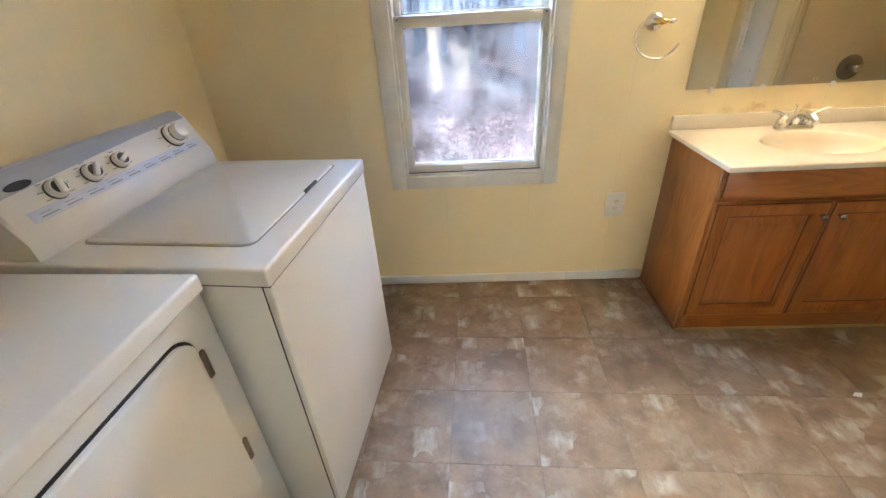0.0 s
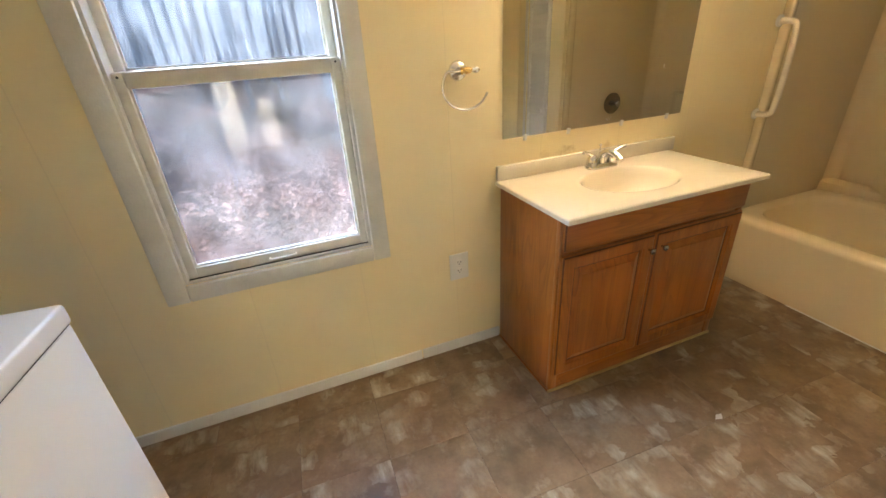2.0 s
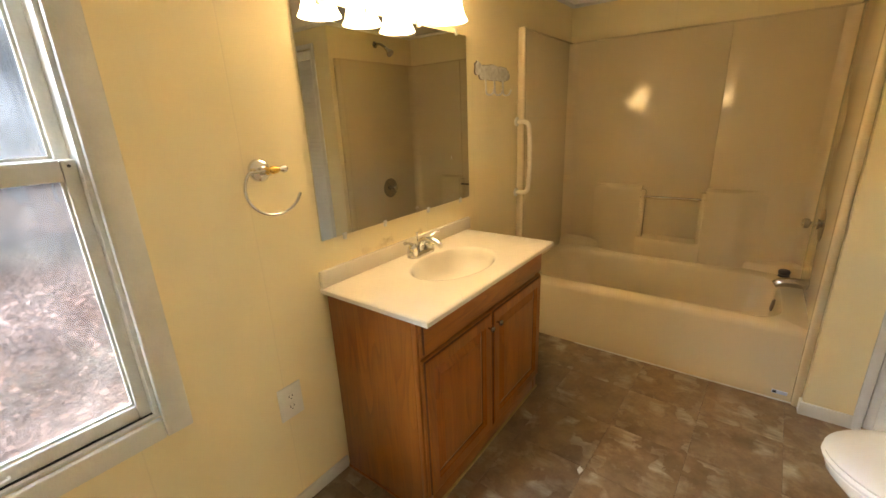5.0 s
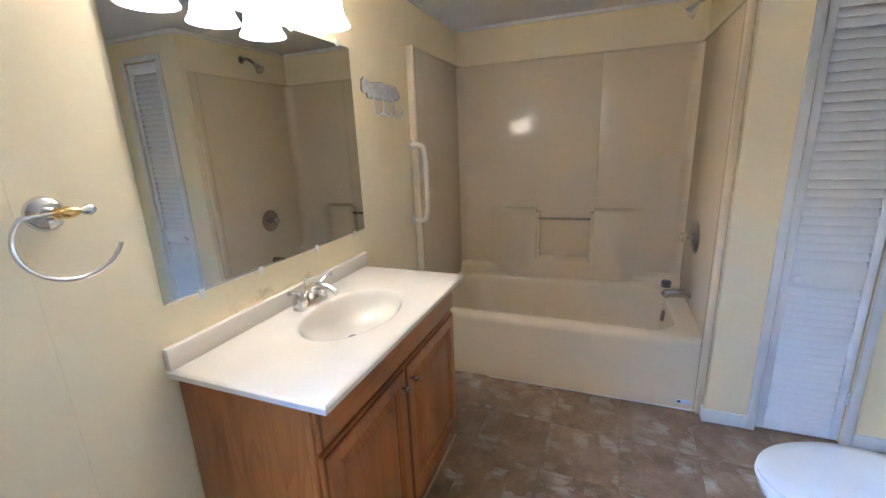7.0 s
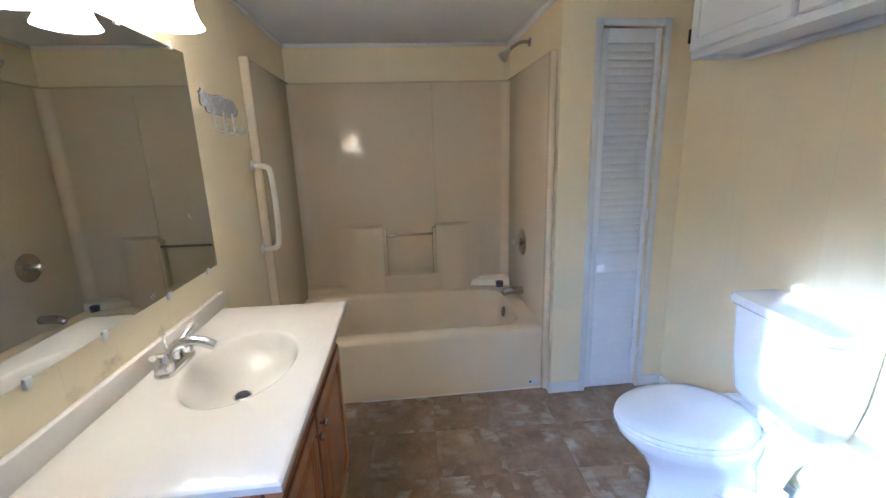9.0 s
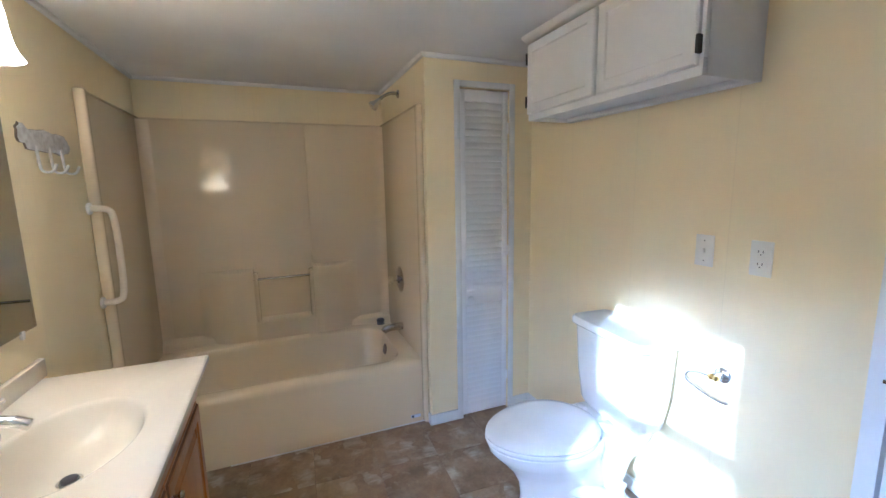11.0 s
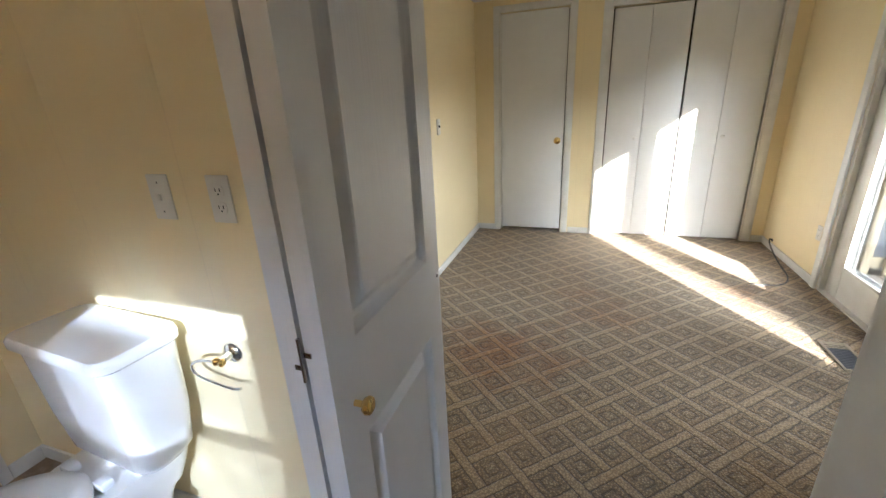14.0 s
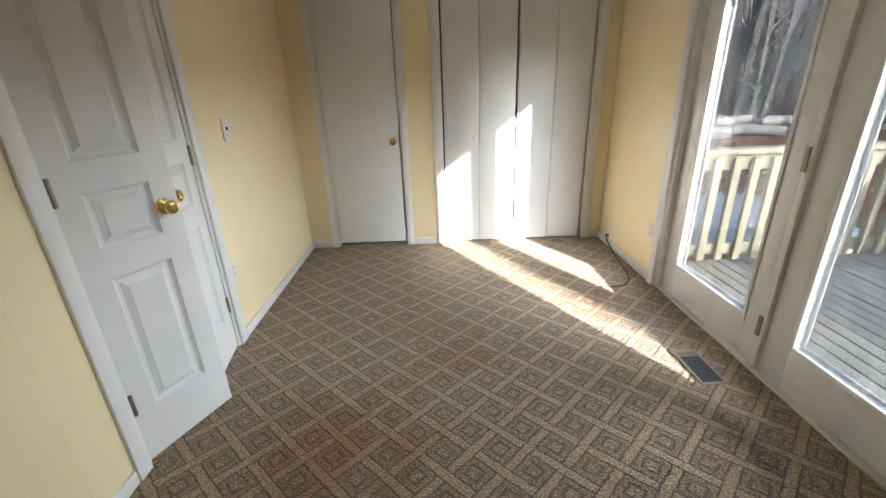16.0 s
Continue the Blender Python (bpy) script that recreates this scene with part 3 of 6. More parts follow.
box(bm, (CX - 0.022, S, HB - 0.025), (CX, ALC, HB), 0.006)
box(bm, (CX - 0.022, ALC, HB - 0.025), (E, ALC + 0.022, HB), 0.006)
box(bm, (E - 0.022, ALC, HB - 0.022), (E, N, HB), 0.006)
box(bm, (W, N - 0.02, HB - 0.022), (E, N, HB), 0.006)
box(bm, (W, S, HB - 0.022), (CX, S + 0.02, HB), 0.006)
setting("trim_bath_ceiling", bm, MCEIL, "thin moulding where wall meets bathroom ceiling", "trim")
bm = bmesh.new()
box(bm, (BW, BS, HR - 0.035), (BE, BS + 0.03, HR), 0.01)
box(bm, (BE - 0.03, BS + 0.03, HR - 0.035), (BE, BN, HR), 0.01)
box(bm, (BW, BS + 0.03, HR - 0.035), (BW + 0.03, BN, HR), 0.01)
setting("trim_bed_ceiling", bm, MTRIM, "white crown moulding round the bedroom", "trim")


def casing_x(name, x0, x1, z1, y, out, w, mat, z0=0.0, bottom=False, thick=0.016, label=""):
    """Flat casing round an opening in a wall along x; out is the side it stands on."""
    bm = bmesh.new()
    b = y + out * thick
    box(bm, (x0 - w, y, z0 - (w if bottom else 0)), (x0, b, z1 + w), 0.004)
    box(bm, (x1, y, z0 - (w if bottom else 0)), (x1 + w, b, z1 + w), 0.004)
    box(bm, (x0, y, z1), (x1, b - out * 0.0015, z1 + w), 0.004)
    if bottom:
        box(bm, (x0, y, z0 - w), (x1, b - out * 0.0015, z0), 0.004)
    return setting(name, bm, mat, label, "trim")


def casing_y(name, y0, y1, z1, x, out, w, mat, thick=0.016, label=""):
    bm = bmesh.new()
    b = x + out * thick
    box(bm, (x, y0 - w, 0), (b, y0, z1 + w), 0.004)
    box(bm, (x, y1, 0), (b, y1 + w, z1 + w), 0.004)
    box(bm, (x, y0, z1), (b - out * 0.0015, y1, z1 + w), 0.004)
    return setting(name, bm, mat, label, "trim")


casing_y("trim_louver", 0.632, 0.938, 1.905, CX, -1, 0.034, MTRIM, 0.012, "narrow white casing round the louvered door")
casing_x("trim_bed_door", BD[0], BD[1], 2.05, BS, 1, 0.058, MTRIM, label="white casing round the bedroom door")
casing_x("trim_closet", BF[0], BF[1], 2.0, BS, 1, 0.072, MTRIM, label="white casing round the folding closet doors")
casing_y("trim_double_door", DD[0], DD[1], 2.045, BE, -1, 0.064, MTRIM, label="white casing round the double doors")
casing_y("trim_french", FR[0], FR[1], 2.045, BW, 1, 0.06, MTRIM, 0.02, "white stepped casing round the glazed doors")
casing_x("trim_doorway_bath", DJ0, DJ1, 2.03, S, 1, 0.012, MTRIM, thick=0.008, label="slim white doorway edge")
casing_x("trim_doorway_bed", DJ0, DJ1, 2.03, BN, -1, 0.06, MTRIM, label="white casing on the bedroom side of the doorway")
bm = bmesh.new()
box(bm, (DJ0 - 0.02, BN, 0), (DJ0, S, 2.03))
box(bm, (DJ1, BN, 0), (DJ1 + 0.02, S, 2.03))
box(bm, (DJ0, BN, 2.01), (DJ1, S, 2.03))
setting("trim_doorway_jamb", bm, MTRIM, "white painted doorway jambs", "trim")
bm = bmesh.new()
for y0, y1 in ((DD[0], DD[0] + 0.018), (DD[1] - 0.018, DD[1])):
    box(bm, (BE, y0, 0), (BE + 0.11, y1, 2.045))
for x0, x1 in ((BD[0], BD[0] + 0.010), (BD[1] - 0.010, BD[1])):
    box(bm, (x0, BS - 0.12, 0), (x1, BS, 2.05))
for x0, x1 in ((BF[0], BF[0] + 0.008), (BF[1] - 0.008, BF[1])):
    box(bm, (x0, BS - 0.12, 0), (x1, BS, 2.0))
setting("trim_jambs", bm, MTRIM, "white painted door jambs", "trim")


# ---- window in the bathroom ----
def window_bath():
    x0, x1, z0, z1 = WIN
    w = thing("window_1", pose(0, 0, 0), "old white double-hung window with fogged, dripping panes", "window")
    w["kind"] = "structure"
    bm = bmesh.new()
    k, y = 0.070, N
    box(bm, (x0 - k, y - 0.020, z0 - 0.062), (x0, y, z1 + k), 0.005)
    box(bm, (x1, y - 0.020, z0 - 0.062), (x1 + k - 0.005, y, z1 + k), 0.005)
    box(bm, (x0, y - 0.0185, z1), (x1, y, z1 + k), 0.005)
    box(bm, (x0 + 0.001, y - 0.0185, z0 - 0.062), (x1 - 0.001, y, z0 - 0.002), 0.005)
    part("casing", bm, MWIN, w, "off-white mitred casing with chipped paint")
    bm = bmesh.new()
    box(bm, (x0, N - 0.004, z0), (x0 + 0.010, N + 0.11, z1))
    box(bm, (x1 - 0.010, N - 0.004, z0), (x1, N + 0.11, z1))
    box(bm, (x0 + 0.01, N - 0.004, z0), (x1 - 0.01, N + 0.11, z0 + 0.008))
    box(bm, (x0 + 0.01, N, z1 - 0.01), (x1 - 0.01, N + 0.11, z1))
    part("window_frame", bm, MWIN, w)
    for name, a, b, zs, ys, glass in (("lower_sash", 0.216, 0.786, (z0 + 0.010, 0.678, 1.253, 1.298), N + 0.012, MFOG),
                                      ("upper_sash", 0.216, 0.786, (1.262, 1.30, 1.735, z1 - 0.012), N + 0.052, MDRIP)):
        bm = bmesh.new()
        d = 0.034
        box(bm, (x0 + 0.012, ys, zs[0]), (a, ys + d, zs[3]), 0.004)
        box(bm, (b, ys, zs[0]), (x1 - 0.012, ys + d, zs[3]), 0.004)
        box(bm, (a, ys + 0.001, zs[0]), (b, ys + d, zs[1]), 0.004)
        box(bm, (a, ys + 0.001, zs[2]), (b, ys + d, zs[3]), 0.004)
        for lo, hi in (((a, ys + 0.012, zs[1]), (a + 0.006, ys + 0.02, zs[2])), ((b - 0.006, ys + 0.012, zs[1]), (b, ys + 0.02, zs[2])),
                       ((a, ys + 0.012, zs[1]), (b, ys + 0.02, zs[1] + 0.006))):
            box(bm, lo, hi)
        s = part(name, bm, MWIN, w)
        part("pane", boxed((a, ys + 0.020, zs[1]), (b, ys + 0.023, zs[2])), glass, s, "fogged glass pane with water marks")
        if name == "lower_sash":
            bm = bmesh.new()
            tube(bm, [(0.455, ys, 0.657), (0.455, ys - 0.018, 0.659), (0.545, ys - 0.018, 0.659), (0.545, ys, 0.657)], 0.004, 8, 1)
            part("pull", bm, MTRIM, s, "small white sash pull")
            for px in (x0 + 0.026, x1 - 0.026):
                bm = bmesh.new()
                lathe(bm, [(0.0035, 0), (0.0035, 0.002)], Matrix.Translation((px, ys, 1.285)) @ axis_to((0, -1, 0)), 8)
                part("screw", bm, MDGREY, s)
            # dark strip put in as the shade under the sash
            part("gap_shade", boxed((x0 + 0.012, ys - 0.004, z0 + 0.0085), (x1 - 0.012, ys + 0.01, z0 + 0.0105)), MSEAM, s)


window_bath()


# ---- doors ----
def panel_leaf(w, h, t, panels, stile):
    """A moulded leaf from (0, 0, 0) to (w, t, h): each panel is a sloped recess with a raised field, on both faces."""
    bm = bmesh.new()
    zs = sorted({0.0, h, *[z for p in panels for z in p]})
    for y, flip in ((0.0, 1), (t, -1)):
        xs = [0.0, stile, w - stile, w]
        for i in range(3):
            for z0, z1 in zip(zs, zs[1:]):
                if i == 1 and (z0, z1) in panels:
                    rings = []
                    for inset, depth in ((0, 0), (0.003, 0.005), (0.010, 0.0125), (0.014, 0.0150), (0.024, 0.0160), (0.040, 0.0060), (0.043, 0.0030)):
                        yy = y + flip * depth
                        a, b, c, d = xs[1] + inset, xs[2] - inset, z0 + inset, z1 - inset
                        rings.append([bm.verts.new(v) for v in ((a, yy, c), (b, yy, c), (b, yy, d), (a, yy, d))])
                    for r, s in zip(rings, rings[1:]):
                        for k in range(4):
                            bm.faces.new((r[k], r[(k + 1) % 4], s[(k + 1) % 4], s[k]))
                    bm.faces.new(rings[-1])
                else:
                    bm.faces.new([bm.verts.new(v) for v in ((xs[i], y, z0), (xs[i + 1], y, z0), (xs[i + 1], y, z1), (xs[i], y, z1))])
    for a, b in (((0, 0, 0), (0, t, h)), ((w, 0, 0), (w, t, h))):
        bm.faces.new([bm.verts.new(v) for v in ((a[0], 0, 0), (a[0], t, 0), (a[0], t, h), (a[0], 0, h))])
    for z in (0, h):
        bm.faces.new([bm.verts.new(v) for v in ((0, 0, z), (w, 0, z), (w, t, z), (0, t, z))])
    bmesh.ops.remove_doubles(bm, verts=bm.verts, dist=0.0002)
    bmesh.ops.recalc_face_normals(bm, faces=bm.faces)
    return bm


def knob(name, parent, at, d, r, length, mat, rose=0.0, label=""):
    """A round knob that stands out from at along d."""
    bm = bmesh.new()
    m = Matrix.Translation(at) @ axis_to(d)
    prof = [(r * 0.35, 0.0), (r * 0.35, length * 0.45), (r * 0.8, length * 0.55), (r, length * 0.72), (r * 0.92, length * 0.9), (r * 0.55, length), (0.0005, length)]
    if rose:
        prof = [(rose, 0), (rose, 0.002), (rose * 0.9, 0.006), (r * 0.4, 0.009)] + [(a, max(z, 0.0095)) for a, z in prof]
    lathe(bm, prof, m, 20)
    return part(name, bm, mat, parent, label)


def hinge(parent, lo, hi, mat=MHINGE):
    """A knuckle hinge between two corners: its leaf and three knuckles."""
    lo, hi = Vector(lo), Vector(hi)
    bm = boxed(lo, hi, 0.001)
    c, h = (lo + hi) / 2, hi.z - lo.z
    for i in range(3):
        z = lo.z + h * (i + 0.06) / 3
        lathe(bm, [(0.0055, z), (0.0055, z + h * 0.29)], Matrix.Translation((c.x, c.y, 0)), 10)
    return part("hinge", bm, mat, parent)


def bifold():
    """Folded pair in the doorway: both leaves stand square to the wall, the fold towards the bathroom."""
    d = thing("folding_door", pose(0, 0, 0), "white moulded folding door, folded open in the doorway", "door")
    d["kind"] = "structure"
    pans = [(0.21, 0.815), (0.995, 1.575), (1.68, 1.87)]
    for x, face in ((0.985, 0), (1.027, 1)):
        bm = panel_leaf(0.438, 1.985, 0.034, pans, 0.072)
        bmesh.ops.transform(bm, matrix=Matrix.Translation((x + 0.034, 0.377, 0.015)) @ Matrix.Rotation(radians(90), 4, "Z"), verts=bm.verts)
        leaf = part("leaf", bm, MDOOR, d, angle=9)
        if not face:
            knob("knob", leaf, (0.985, 0.768, 0.908), (-1, 0, 0), 0.0145, 0.030, MBRASS, 0, "small brass knob")
            bm = bmesh.new()
            lathe(bm, [(0.004, 0), (0.004, 0.001)], Matrix.Translation((0.985, 0.392, 0.955)) @ axis_to((-1, 0, 0)), 8)
            part("hole", bm, MSEAM, leaf)
    for z in (0.28, 1.01, 1.72):
        bm = bmesh.new()
        box(bm, (1.008, 0.8155, z + 0.004), (1.020, 0.8175, z + 0.012), 0.0005)
        box(bm, (1.026, 0.8155, z - 0.018), (1.038, 0.8175, z - 0.010), 0.0005)
        lathe(bm, [(0.0028, z - 0.034), (0.0028, z + 0.034)], Matrix.Translation((1.023, 0.819, 0)), 10)
        part("hinge", bm, MNICKEL, d, "silver fold hinge")


bifold()


def double_doors():
    pans = [(0.20, 0.735), (0.835, 1.03), (1.13, 1.86)]
    for i, (hy, ang, sgn) in enumerate(((DD[1] - 0.020, 25.0, -1), (DD[0] + 0.020, 9.0, 1))):
        d = thing("door_1" if i == 0 else "door_2", pose(BE + 0.008, hy, 0.012), "white moulded three-panel double-door leaf standing ajar", "door", "pair of double doors")
        d["kind"] = "structure"
        bm = panel_leaf(0.378, 2.015, 0.034, pans, 0.085)
        turn = Matrix.Rotation(radians(-90 - ang if sgn < 0 else 90 + ang), 4, "Z")
        if sgn < 0:
            bmesh.ops.transform(bm, matrix=turn @ Matrix.Translation((0, 0, 0)), verts=bm.verts)
        else:
            bmesh.ops.transform(bm, matrix=turn @ Matrix.Translation((0, -0.034, 0)), verts=bm.verts)
        leaf = part("leaf", bm, MDOOR, d, angle=9)
        out = turn.to_3x3() @ Vector((0.320, 0.0, 0.93))
        face = turn.to_3x3() @ Vector((0, -1 if sgn < 0 else 1, 0))
        knob("knob", leaf, out, face, 0.026, 0.058, MBRASS, 0.031, "polished brass knob")
        for z in (0.26, 1.05, 1.80):
            hinge(d, (-0.014, -0.012 if sgn < 0 else 0.0, z - 0.045), (-0.004, 0.0 if sgn < 0 else 0.012, z + 0.045))


double_doors()


def flush_door():
    d = thing("door_3", pose(0, 0, 0), "flat white bedroom door, shut, with a brass knob", "door")
    d["kind"] = "structure"
    part("leaf", boxed((BD[0] + 0.017, BS - 0.04, 0.036), (BD[1] - 0.013, BS - 0.006, 2.042), 0.002), MSLAB, d)
    knob("knob", d, (1.005 - 0.045, BS - 0.006, 0.915), (0, 1, 0), 0.026, 0.060, MBRASS, 0.032, "polished brass knob")
    for z in (0.30, 1.08, 1.86):
        hinge(d, (BD[1] - 0.014, BS - 0.006, z - 0.045), (BD[1] - 0.004, BS + 0.002, z + 0.045), MTRIM)


flush_door()


def closet_doors():
    edges = [0.538, 0.236, -0.066, -0.370, -0.669]
    for i in range(2):
        d = thing("closet_door", pose(0, 0, 0), "flat white folding closet door, shut", "door", "folding closet doors")
        d["kind"] = "structure"
        for j in range(2):
            a, b = edges[2 * i + j], edges[2 * i + j + 1]
            g0, g1 = (0.0085, 0.0018) if j == 0 else (0.0018, 0.0085)
            part("leaf", boxed((b + g1, BS - 0.045, 0.016), (a - g0, BS - 0.014 + 0.001 * (i + j), 1.988), 0.0015), MSLAB, d)
        kx = 0.285 if i == 0 else -0.405
        knob("knob", d, (kx, BS - 0.013, 0.925), (0, 1, 0), 0.016, 0.028, MTRIM, 0, "white round knob")
    bm = boxed((BF[0] + 0.01, BS - 0.11, 1.975), (BF[1] - 0.01, BS - 0.06, 1.998))
    setting("closet_track", bm, MSEAM, "dark track above the closet doors", "track")


closet_doors()


def louver_door():
    d = thing("louvered_door", pose(0, 0, 0), "narrow white louvered closet door, shut", "door")
    y0, y1, x0, x1 = 0.637, 0.933, CX + 0.004, CX + 0.032
    for name, lo, hi in (("stile", (x0, y0, 0.012), (x1, y0 + 0.030, 1.898)), ("stile", (x0, y1 - 0.030, 0.012), (x1, y1, 1.898)),
                         ("rail", (x0, y0 + 0.03, 1.835), (x1, y1 - 0.03, 1.898)), ("rail", (x0, y0 + 0.03, 0.695), (x1, y1 - 0.03, 0.785)),
                         ("rail", (x0, y0 + 0.03, 0.012), (x1, y1 - 0.03, 0.060))):
        part(name, boxed(lo, hi, 0.003), MLOUV, d)
    slat = None
    for a, b, n in ((0.785, 1.835, 30), (0.060, 0.695, 20)):
        for i in range(n):
            z = a + (b - a) * (i + 0.5) / n
            if slat is None:
                bm = boxed((-0.0265, -0.118, -0.0030), (0.0265, 0.118, 0.0030), 0.0025)
                bmesh.ops.transform(bm, matrix=Matrix.Rotation(radians(-60), 4, "Y"), verts=bm.verts)
                slat = mesh_of("slat", bm, MLOUV)
            o = new("slat", slat)
            o.parent = d
            o.location = (CX + 0.018, (y0 + y1) / 2, z)
    knob("knob", d, (x0, 0.886, 0.732), (-1, 0, 0), 0.020, 0.030, MLOUV, 0, "white round knob")
    for z in (0.22, 1.0, 1.70):
        hinge(d, (x0 - 0.004, y0 - 0.004, z - 0.03), (x0 + 0.001, y0 + 0.004, z + 0.03), MLOUV)


louver_door()


def french_doors():
    x0, x1 = BW - 0.075, BW - 0.031
    d = thing("french_door", pose(0, 0, 0), "white glazed double patio doors, shut, with tall glass panes", "door")
    d["kind"] = "structure"
    bm = bmesh.new()
    box(bm, (BW - 0.14, FR[0], 0), (BW, FR[0] + 0.028, 2.045))
    box(bm, (BW - 0.14, FR[1] - 0.028, 0), (BW, FR[1], 2.045))
    box(bm, (BW - 0.14, FR[0] + 0.028, 2.02), (BW, FR[1] - 0.028, 2.045))
    box(bm, (BW - 0.14, FR[0] + 0.028, -0.01), (BW - 0.002, FR[1] - 0.028, 0.012))
    part("door_frame", bm, MTRIM, d)
    part("mullion", boxed((BW - 0.10, -1.110, 0.012), (BW - 0.012, -1.078, 2.02), 0.004), MTRIM, d)
    for a, b, ga, gb in ((-1.970, -1.112, -1.838, -1.221), (-1.076, -0.220, -0.946, -0.325)):
        bm = bmesh.new()
        z0, z1, g0, g1 = 0.016, 2.016, 0.218, 1.875
        box(bm, (x0, a, z0), (x1, ga, z1), 0.004)
        box(bm, (x0, gb, z0), (x1, b, z1), 0.004)
        box(bm, (x0, ga, z0), (x1 - 0.001, gb, g0), 0.004)
        box(bm, (x0, ga, g1), (x1 - 0.001, gb, z1), 0.004)
        leaf = part("leaf", bm, MTRIM, d)
        bm = bmesh.new()
        k = 0.018
        for xs in ((x1 - 0.002, x1 + 0.007), (x0 - 0.007, x0 + 0.002)):
            box(bm, (xs[0], ga - 0.004, g0 - 0.004), (xs[1], ga + k, g1 + 0.004), 0.004)
            box(bm, (xs[0], gb - k, g0 - 0.004), (xs[1], gb + 0.004, g1 + 0.004), 0.004)
            box(bm, (xs[0], ga + k, g0 - 0.004), (xs[1], gb - k, g0 + k), 0.004)
            box(bm, (xs[0], ga + k, g1 - k), (xs[1], gb - k, g1 + 0.004), 0.004)
        part("glazing_bead", bm, MTRIM, leaf)
        pane = part("pane", boxed((x0 + 0.018, ga, g0), (x0 + 0.024, gb, g1)), MGLASS, leaf, "glass pane darkened to dim the view, with smears and a painted veil")
        pane.visible_shadow = False
    for z in (0.235, 1.0, 1.78):
        hinge(d, (BW - 0.014, -1.116, z - 0.05), (BW - 0.006, -1.094, z + 0.05), MHINGE)


french_doors()


# ---- washer and dryer ----
def washer():
    """Local axes: x from the front back into the machine is negative, y along the front, origin at the far front foot."""
    m = Matrix.Translation((0.112, 2.098, 0)) @ Matrix.Rotation(radians(-5.3), 4, "Z")
    w = thing("washing_machine", m, "white top-loading washing machine with a slanted dial console", "washer")
    D, L = 0.66, 0.665
    part("cabinet", boxed((-D, -L, 0.006), (-0.0218, 0, 0.8548), 0.003), MENAMEL, w)
    bm = boxed((-0.0200, -L + 0.001, 0.03), (-0.001, -0.001, 0.855), 0.004, 3)
    part("front_panel", bm, MENAMEL, w)
    bm = boxed((-D, -L - 0.004, 0.857), (0.003, 0.004, 0.902), 0.008, 3)
    part("top", bm, MENAMEL, w)
    # black strips put into the seams as their shade
    part("gap_shade", boxed((-D + 0.02, -L + 0.002, 0.8540), (-0.0030, -0.002, 0.8585)), MSEAM, w)
    part("panel_gap_shade", boxed((-0.0225, -L + 0.002, 0.030), (-0.0190, -0.002, 0.8535)), MSEAM, w)
    bm = bmesh.new()
    rings = [rrect(-0.50, -0.578, -0.076, -0.055, 0.026, 0.900), rrect(-0.50, -0.578, -0.076, -0.055, 0.026, 0.9055), rrect(-0.496, -0.574, -0.080, -0.059, 0.023, 0.9085)]
    part("lid", loft(bm, rings), MENAMEL, w, "white lid with a finger slot")
    # grey ring round the lid, standing in for the seam's shade
    bm = bmesh.new()
    loft(bm, [rrect(-0.506, -0.583, -0.071, -0.049, 0.030, 0.9005), rrect(-0.506, -0.583, -0.071, -0.049, 0.030, 0.9025)])
    part("lid_gap_shade", bm, lid_shade_grey, w)
    part("lid_slot", boxed((-0.0820, -0.29, 0.9005), (-0.0745, -0.205, 0.9088), 0.001), MSEAM, w, "finger slot drawn as a dark bar")
    # console: one section drawn from front to back, swept along the machine
    sec = [(-0.520, 0.901), (-0.522, 0.945), (-0.535, 0.968), (-0.585, 1.062), (-0.600, 1.078), (-0.622, 1.080), (-0.640, 1.062), (-0.655, 0.901)]
    bm = bmesh.new()
    loft(bm, [[Vector((x + dx, y, 0.90 + (z - 0.90) * k)) for x, z in sec] for y, dx, k in
              ((-L + 0.006, -0.004, 0.93), (-L + 0.014, 0, 1.0), (-0.014, 0, 1.0), (-0.006, -0.004, 0.93))])
    con = part("console", bm, MENAMEL, w, "white console with a pale blue control strip")
    d = Vector((-0.050, 0, 0.094)).normalized()
    nrm = Vector((d.z, 0, -d.x))
    face = Matrix(((0, d.x, nrm.x, -0.535), (1, 0, 0, 0), (0, d.z, nrm.z, 0.968), (0, 0, 0, 1)))

    def on_face(name, y0, y1, s0, s1, h, mat, label=""):
        b = boxed((y0, s0, 0.0002), (y1, s1, h), 0.0006)
        bmesh.ops.transform(b, matrix=face, verts=b.verts)
        return part(name, b, mat, con, label)

    on_face("control_strip", -L + 0.05, -0.035, 0.004, 0.030, 0.0012, MPALE, "pale blue printed strip")
    bm = bmesh.new()
    pts = [(-L + 0.016, 0.072), (-0.50, 0.082), (-0.36, 0.090), (-0.22, 0.097), (-0.10, 0.100), (-0.022, 0.100)]
    lo = [bm.verts.new(face @ Vector((y, s, 0.0014))) for y, s in pts]
    hi = [bm.verts.new(face @ Vector((y, 0.103, 0.0014))) for y, s in pts]
    for i in range(len(pts) - 1):
        bm.faces.new((lo[i], lo[i + 1], hi[i + 1], hi[i]))
    rows = [hi] + [[bm.verts.new((x, y, z)) for y, s in pts] for x, z in ((-0.5868, 1.0640), (-0.6005, 1.0794), (-0.6215, 1.0814))]
    for a, b in zip(rows, rows[1:]):
        for i in range(len(pts) - 1):
            bm.faces.new((a[i], a[i + 1], b[i + 1], b[i]))
    part("top_band", bm, MGREY, con, "grey band along the console's top")
    for i, (y, s, r) in enumerate(((-0.115, 0.062, 0.031), (-0.335, 0.056, 0.019), (-0.425, 0.054, 0.021), (-0.525, 0.052, 0.021))):
        b = bmesh.new()
